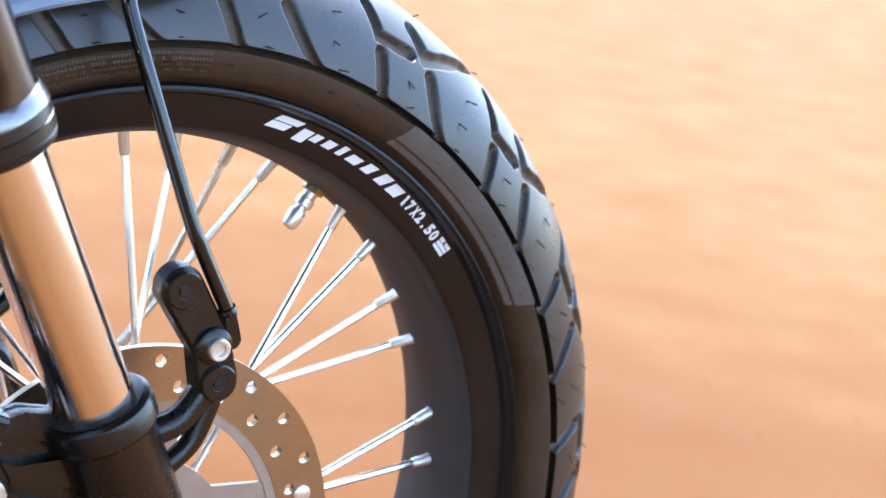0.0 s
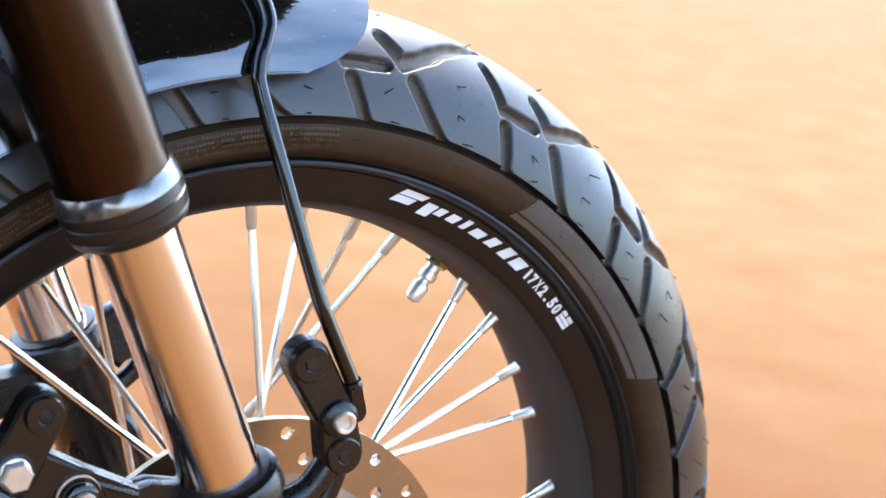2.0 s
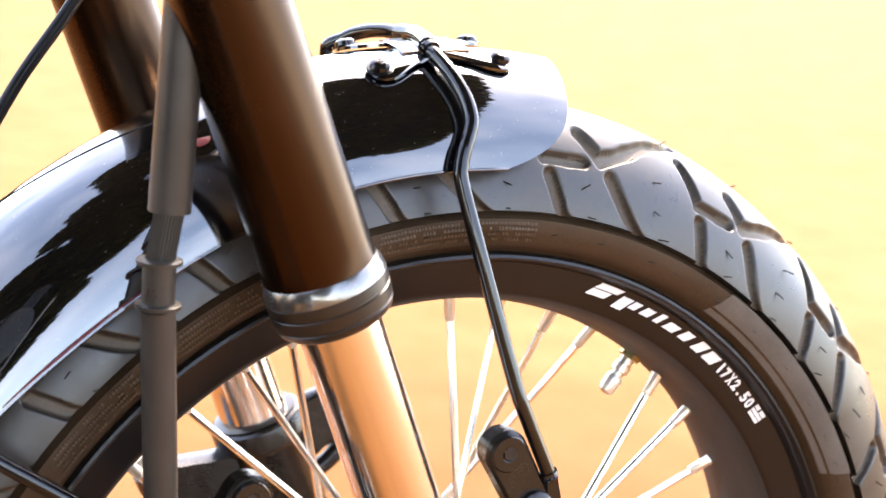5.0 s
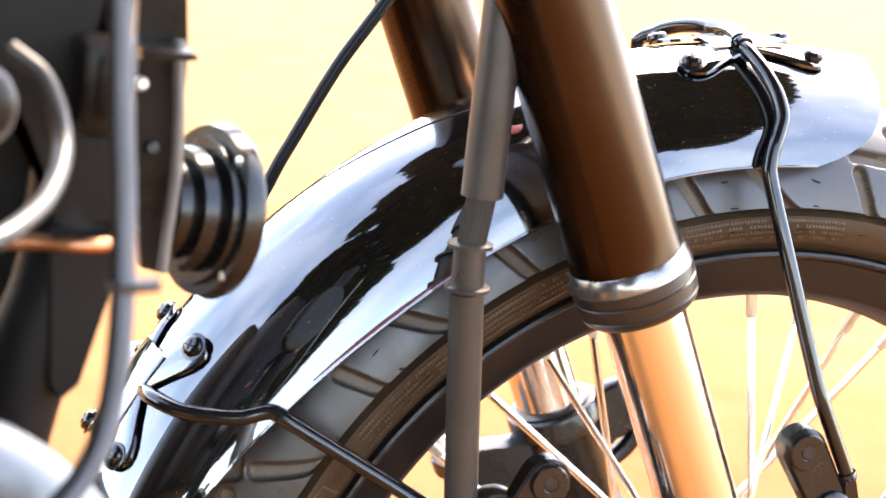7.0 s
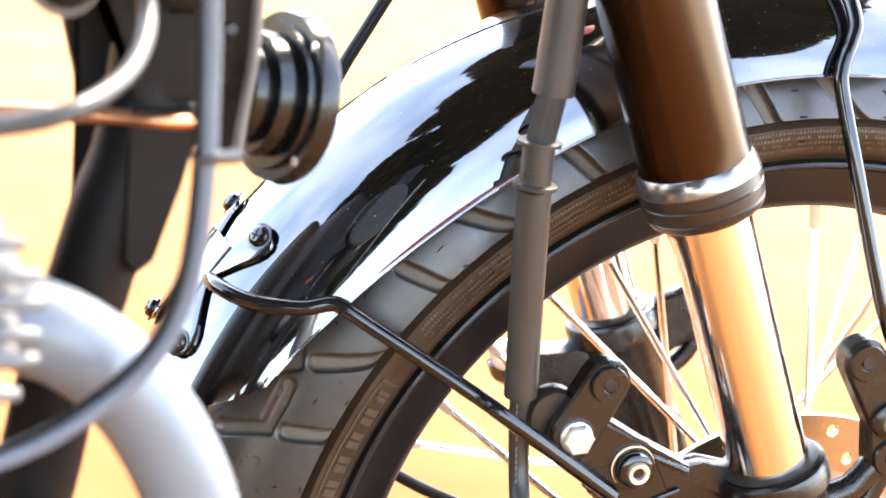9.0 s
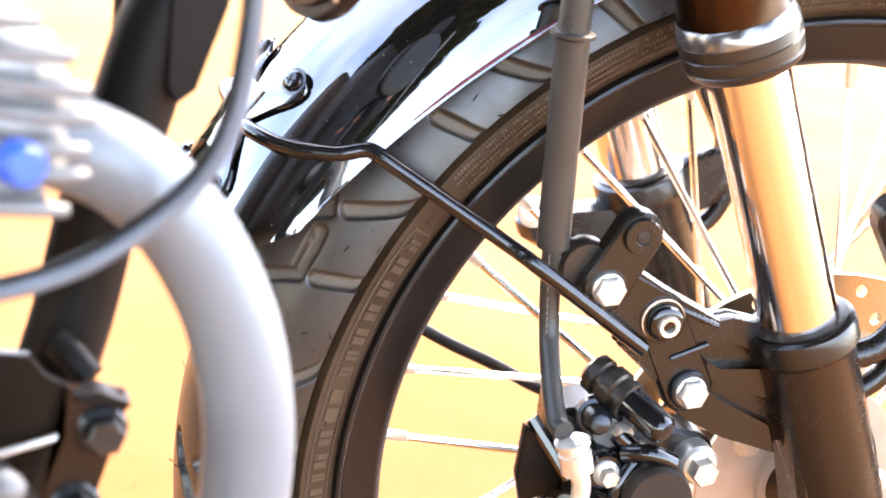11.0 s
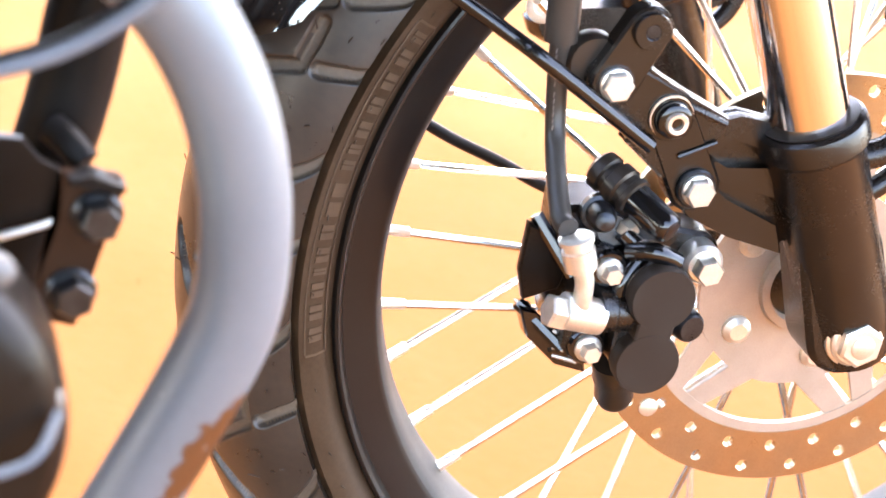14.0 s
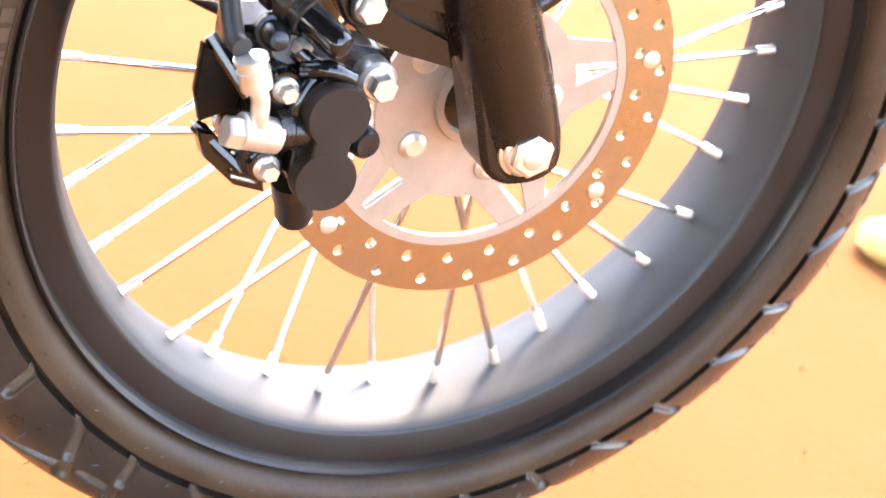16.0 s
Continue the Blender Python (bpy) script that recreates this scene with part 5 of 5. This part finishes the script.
DOWN = [(-0.4188, -0.2260, 0.3085), (-0.3919, -0.2260, 0.4204), (-0.3842, -0.2260, 0.4762), (-0.3743, -0.2260, 0.5314), (-0.3664, -0.2240, 0.5715), (-0.3634, -0.2147, 0.6904)]
down = part("down_tube", tube(B(), DOWN, 0.0137, 28, 6), M_FRAME, bike, "dark grey painted frame down tube")
part("gusset", plate(B(), [(-0.3732, 0.5733), (-0.3718, 0.5452), (-0.3699, 0.5228), (-0.3659, 0.5183), (-0.3606, 0.5233), (-0.3542, 0.5499), (-0.3508, 0.5738)], -0.2280, -0.2420, 0.002), M_FRAME, down, "dark grey pressed steel gusset")
part("side_plate", plate(B(), [(-0.4113, 0.6483), (-0.3619, 0.6501), (-0.3653, 0.6327), (-0.3643, 0.6027), (-0.3535, 0.6037), (-0.3508, 0.5750), (-0.3718, 0.5743), (-0.3769, 0.5910), (-0.3834, 0.6049), (-0.4050, 0.6052)], -0.2240, -0.2370, 0.002), M_FRAME, down, "dark grey side plate of the frame")

# engine mount plate with two flanged bolts
PL = [(-0.3937, 0.4323), (-0.3850, 0.4324), (-0.3763, 0.4321), (-0.3746, 0.4300), (-0.3744, 0.4269), (-0.3760, 0.4180), (-0.3842, 0.3788), (-0.3927, 0.3803), (-0.3978, 0.3933), (-0.3931, 0.4157)]
mount = part("engine_mount", plate(B(), PL, -0.2667, -0.2723, 0.001), M_PLATE, bike, "black steel engine mount plate, scratched, with two bolts")
for x, z, turn in ((-0.3816, 0.4190, 0.2), (-0.3869, 0.3917, 0.5)):
    part("flange_bolt", hexagon(turned(B(), (x, -0.2715, z), (0.12, -1, 0.05), [(0, 0.0084), (0.0014, 0.0084), (0.0028, 0.0070)], 28), (x, -0.2738, z), (0.12, -1, 0.05), 0.0066, 0.0072, turn), M_BOLT, mount, "blackened flanged hexagon bolt")
part("mount_flange", plate(B(), [(-0.3916, 0.4318), (-0.3849, 0.4335), (-0.3743, 0.4305), (-0.3739, 0.4282), (-0.3915, 0.4297)], -0.2667, -0.2765, 0.001), M_FRAME, mount)
part("mount_box", plate(B(), [(-0.3924, 0.4154), (-0.3917, 0.4297), (-0.4000, 0.4334), (-0.4058, 0.4398), (-0.4704, 0.4424), (-0.4713, 0.3832)], -0.2615, -0.2660, 0.001), M_CASE, mount, "black folded steel mount box")
part("mount_edge", rod(B(), (-0.3917, -0.2700, 0.4291), (-0.3923, -0.2700, 0.4154), 0.0017, 8), M_STEEL, mount, "thin bright rod along the folded edge")
part("mount_edge", rod(B(), (-0.3923, -0.2700, 0.4154), (-0.4711, -0.2700, 0.3842), 0.0014, 8), M_STEEL, mount, "thin bright rod along the folded edge")
part("welded_pin", tube(B(), [(-0.3954, -0.2475, 0.4372), (-0.3905, -0.2531, 0.4348), (-0.3847, -0.2576, 0.4299)], 0.0050, 14), M_FRAME, mount, "stub welded to the tube")

# engine cover below, with domed screws
bm = turned(B(), (-0.4551, -0.3390, 0.3932), (0, -1, 0), [(0, 0.059), (0.026, 0.059), (0.034, 0.0565), (0.038, 0.051), (0.0395, 0.035)], 56)
cover = part("engine_cover", bm, M_CASE, bike, "brown-black painted round engine cover")
# engine masses out of view, added to darken the fender tail and the tyre
part("unseen_engine_top", block(B(), (-0.7566, -0.1850, 0.5725), (0.36, 0.15, 0.34), bevel=0.03), M_CASE, cover, "brown-black engine side out of view, added for dark reflections in the fender")
part("unseen_engine_body", block(B(), (-0.760, 0.0, 0.310), (0.42, 0.36, 0.26), bevel=0.03), M_CASE, cover, "brown-black engine casing out of view, added to shade the tyre")
part("cover_screw", turned(B(), (-0.4061, -0.3640, 0.4071), (0.25, -1, 0.1), [(0, 0.0064), (0.005, 0.0064), (0.0075, 0.0055), (0.0098, 0.0036), (0.0106, 0.0013)], 24), M_FIN, cover, "bright domed cover screw")
part("cover_screw", turned(B(), (-0.4199, -0.3640, 0.4445), (0.2, -1, 0.2), [(0, 0.0042), (0.004, 0.0042), (0.006, 0.0034), (0.007, 0.0014)], 24), M_FIN, cover, "bright domed cover screw")
part("cover_wire", tube(B(), [(-0.4012, -0.3774, 0.4093), (-0.4065, -0.3859, 0.4015), (-0.4158, -0.3870, 0.3959), (-0.4458, -0.3876, 0.3866)], 0.0016, 8), M_CABLE, cover, "thin grey wire over the cover")

# finned head beside the bar
fins = part("cylinder_head", block(B(), (-0.4640, -0.3350, 0.5436), (0.060, 0.05, 0.062), bevel=0.006), M_CASE, bike, "cast engine head with bright fin edges")
for x, z, drop in ((-0.4227, 0.5682, 0.0012), (-0.4134, 0.5600, 0.0016), (-0.4089, 0.5515, 0.0020), (-0.4073, 0.5442, 0.0016), (-0.4077, 0.5355, 0.0022), (-0.4069, 0.5287, 0.0010), (-0.4109, 0.5188, 0.0018)):
    bm = tube(B(), [(x, -0.352, z), (x - 0.020, -0.356, z + drop * 0.5), (x - 0.045, -0.356, z + drop), (-0.490, -0.352, z + drop * 1.5)], lambda u: 0.0017 + 0.0007 * min(1, u * 8), 12)
    block(bm, (x - 0.034, -0.345, z + drop * 0.6), (0.058, 0.020, 0.0032), bevel=0.0012)
    part("cooling_fin", bm, M_FIN, fins, "bright edged cooling fin")
part("plug_cap", turned(B(), (-0.4262, -0.3580, 0.5332), (0.35, -1, 0.1), [(0, 0.006), (0.006, 0.006), (0.008, 0.0045)], 18), M_BLUE, fins, "blue plastic plug")

# plain block out of view, added to shade the top of the crash bar
part("bar_shade_block", block(B(), (-0.535, -0.2575, 0.590), (0.145, 0.175, 0.260), bevel=0.012), M_CASE, fins, "plain brown-black block behind the head, out of view, added to shade the crash bar")
# horn
HC, HA = Vector((-0.3074, -0.1446, 0.5606)), Vector((0.93, 0.32, -0.10))
horn = part("horn", turned(B(), HC - HA.normalized() * 0.026, HA, [(0, 0.008), (0.002, 0.0135), (0.0075, 0.0140), (0.0078, 0.0180), (0.0120, 0.0188), (0.0124, 0.0172), (0.0150, 0.0172), (0.0153, 0.0222), (0.0205, 0.0230), (0.0210, 0.0210), (0.0235, 0.0210), (0.0238, 0.0270), (0.0265, 0.0274), (0.0268, 0.0312), (0.0325, 0.0326), (0.0345, 0.0318), (0.0352, 0.028), (0.0355, 0.018)], 56), M_HORN, bike, "gloss black stepped disc horn")
for k in range(4):
    an = 2 * math.pi * k / 4 + 0.7
    ux = side_of(HA.normalized())
    uy = HA.normalized().cross(ux)
    part("horn_rivet", turned(B(), HC + HA.normalized() * 0.0012 + (ux * math.cos(an) + uy * math.sin(an)) * 0.0294, -HA, [(0, 0.0019), (0.0009, 0.0019), (0.0015, 0.0009)], 10), M_STEEL, horn, "bright horn rivet")
part("horn_strip", tube(B(), [(-0.3318, -0.2000, 0.6301), (-0.3308, -0.2000, 0.6198), (-0.3291, -0.2000, 0.6038), (-0.3283, -0.2000, 0.5845), (-0.3292, -0.2000, 0.5649), (-0.3297, -0.2000, 0.5511)], 0.0019, 10), M_STRIP, horn, "grey spring steel horn bracket")
part("horn_bracket", plate(B(), [(-0.3445, 0.6468), (-0.3288, 0.6474), (-0.3261, 0.6244), (-0.3257, 0.5973), (-0.3272, 0.5475), (-0.3349, 0.5492), (-0.3419, 0.5862)], -0.1800, -0.1900, 0.0015), M_CASE, horn, "brown-black pressed bracket behind the horn")
part("bracket_lip", plate(B(), [(-0.3456, 0.6276), (-0.3287, 0.6278), (-0.3267, 0.6265), (-0.3273, 0.6255), (-0.3455, 0.6242)], -0.1850, -0.2120, 0.0005), M_CASE, horn, "folded black lip")
part("bracket_bolt", turned(B(), (-0.3414, -0.1900, 0.6131), (0.1, -1, 0.1), [(0, 0.0024), (0.002, 0.0024), (0.003, 0.0014)], 14), M_STEEL, horn, "small bright bolt")
part("bracket_bolt", turned(B(), (-0.3359, -0.1885, 0.5914), (0.1, -1, 0.1), [(0, 0.0026), (0.003, 0.0026), (0.004, 0.0016)], 14), M_BOLT, horn)
part("connector", block(block(B(), (-0.3628, -0.2480, 0.6218), (0.0160, 0.022, 0.0285), bevel=0.003), (-0.3608, -0.2580, 0.6233), (0.0110, 0.010, 0.0190), bevel=0.002), M_CASE, horn, "black plastic connector block")

# cables and wires of the frame
A1 = [(-0.3780, -0.330, 0.7200), (-0.3700, -0.330, 0.6340), (-0.3671, -0.330, 0.6092), (-0.3646, -0.330, 0.5812), (-0.3640, -0.330, 0.5619), (-0.3651, -0.330, 0.5439), (-0.3688, -0.330, 0.5300), (-0.3760, -0.330, 0.5180), (-0.3887, -0.330, 0.5050), (-0.4044, -0.330, 0.4937), (-0.4235, -0.330, 0.4857), (-0.4500, -0.328, 0.4790), (-0.5000, -0.320, 0.4720)]
cab = part("clutch_cable", tube(B(), A1, 0.0024, 16), M_CABLE, bike, "grey-blue sheathed cable looping past the crash bar")
twin = []
for p, q in zip(A1, A1[1:] + [(-0.5500, -0.312, 0.4670)]):
    d = (Vector(q) - Vector(p)).normalized()
    twin.append(Vector(p) + Vector((d.z, 0.5, -d.x)) * 0.0030)
part("throttle_cable", tube(B(), twin, 0.0013, 14), M_HOSE, bike, "black sheathed cable beside the grey one")
part("cable_ring", plate(B(), [(-0.3697, 0.5820), (-0.3559, 0.5837), (-0.3559, 0.5812), (-0.3691, 0.5796)], -0.3270, -0.3340, 0.0006), M_BOLT, cab, "grey wire guide ring")
part("vent_hose", tube(B(), [(-0.3935, -0.2655, 0.6332), (-0.3830, -0.2712, 0.6256), (-0.3782, -0.2825, 0.6106), (-0.3834, -0.3051, 0.6007), (-0.3947, -0.3277, 0.5954), (-0.4059, -0.3390, 0.5919), (-0.4210, -0.3390, 0.5871), (-0.4682, -0.3390, 0.5783)], 0.0028, 14), M_SLEEVE, bike, "black rubber hose bending back to the engine")
part("oil_pipe", tube(B(), [(-0.4282, -0.2260, 0.5637), (-0.3803, -0.2373, 0.5687), (-0.3632, -0.2430, 0.5700), (-0.3484, -0.2373, 0.5697)], 0.0026, 10), M_COPPER, bike, "thin copper pipe across the frame")
part("rear_stay_plate", plate(B(), [(-0.3944, 0.6450), (-0.3928, 0.5924), (-0.3849, 0.5676), (-0.3820, 0.5210), (-0.3792, 0.5212), (-0.3726, 0.5570), (-0.3516, 0.5629), (-0.3542, 0.6464)], -0.1900, -0.2010, 0.001), M_FRAME, bike, "black steel strip beside the frame")
boss = part("top_boss", turned(B(), (-0.4073, -0.2900, 0.6214), (0.35, -1, 0.1), [(0, 0.0085), (0.003, 0.0105), (0.012, 0.0100), (0.014, 0.0080), (0.0145, 0.004)], 32), M_CASE, bike, "round black casting above the head")
part("boss_ring", turned(B(), (-0.4053, -0.2960, 0.6214), (0.35, -1, 0.1), [(0, 0.0102), (0.0006, 0.0116), (0.003, 0.0118), (0.0036, 0.0104)], 32), M_STRIP, boss, "worn grey ring round the casting")
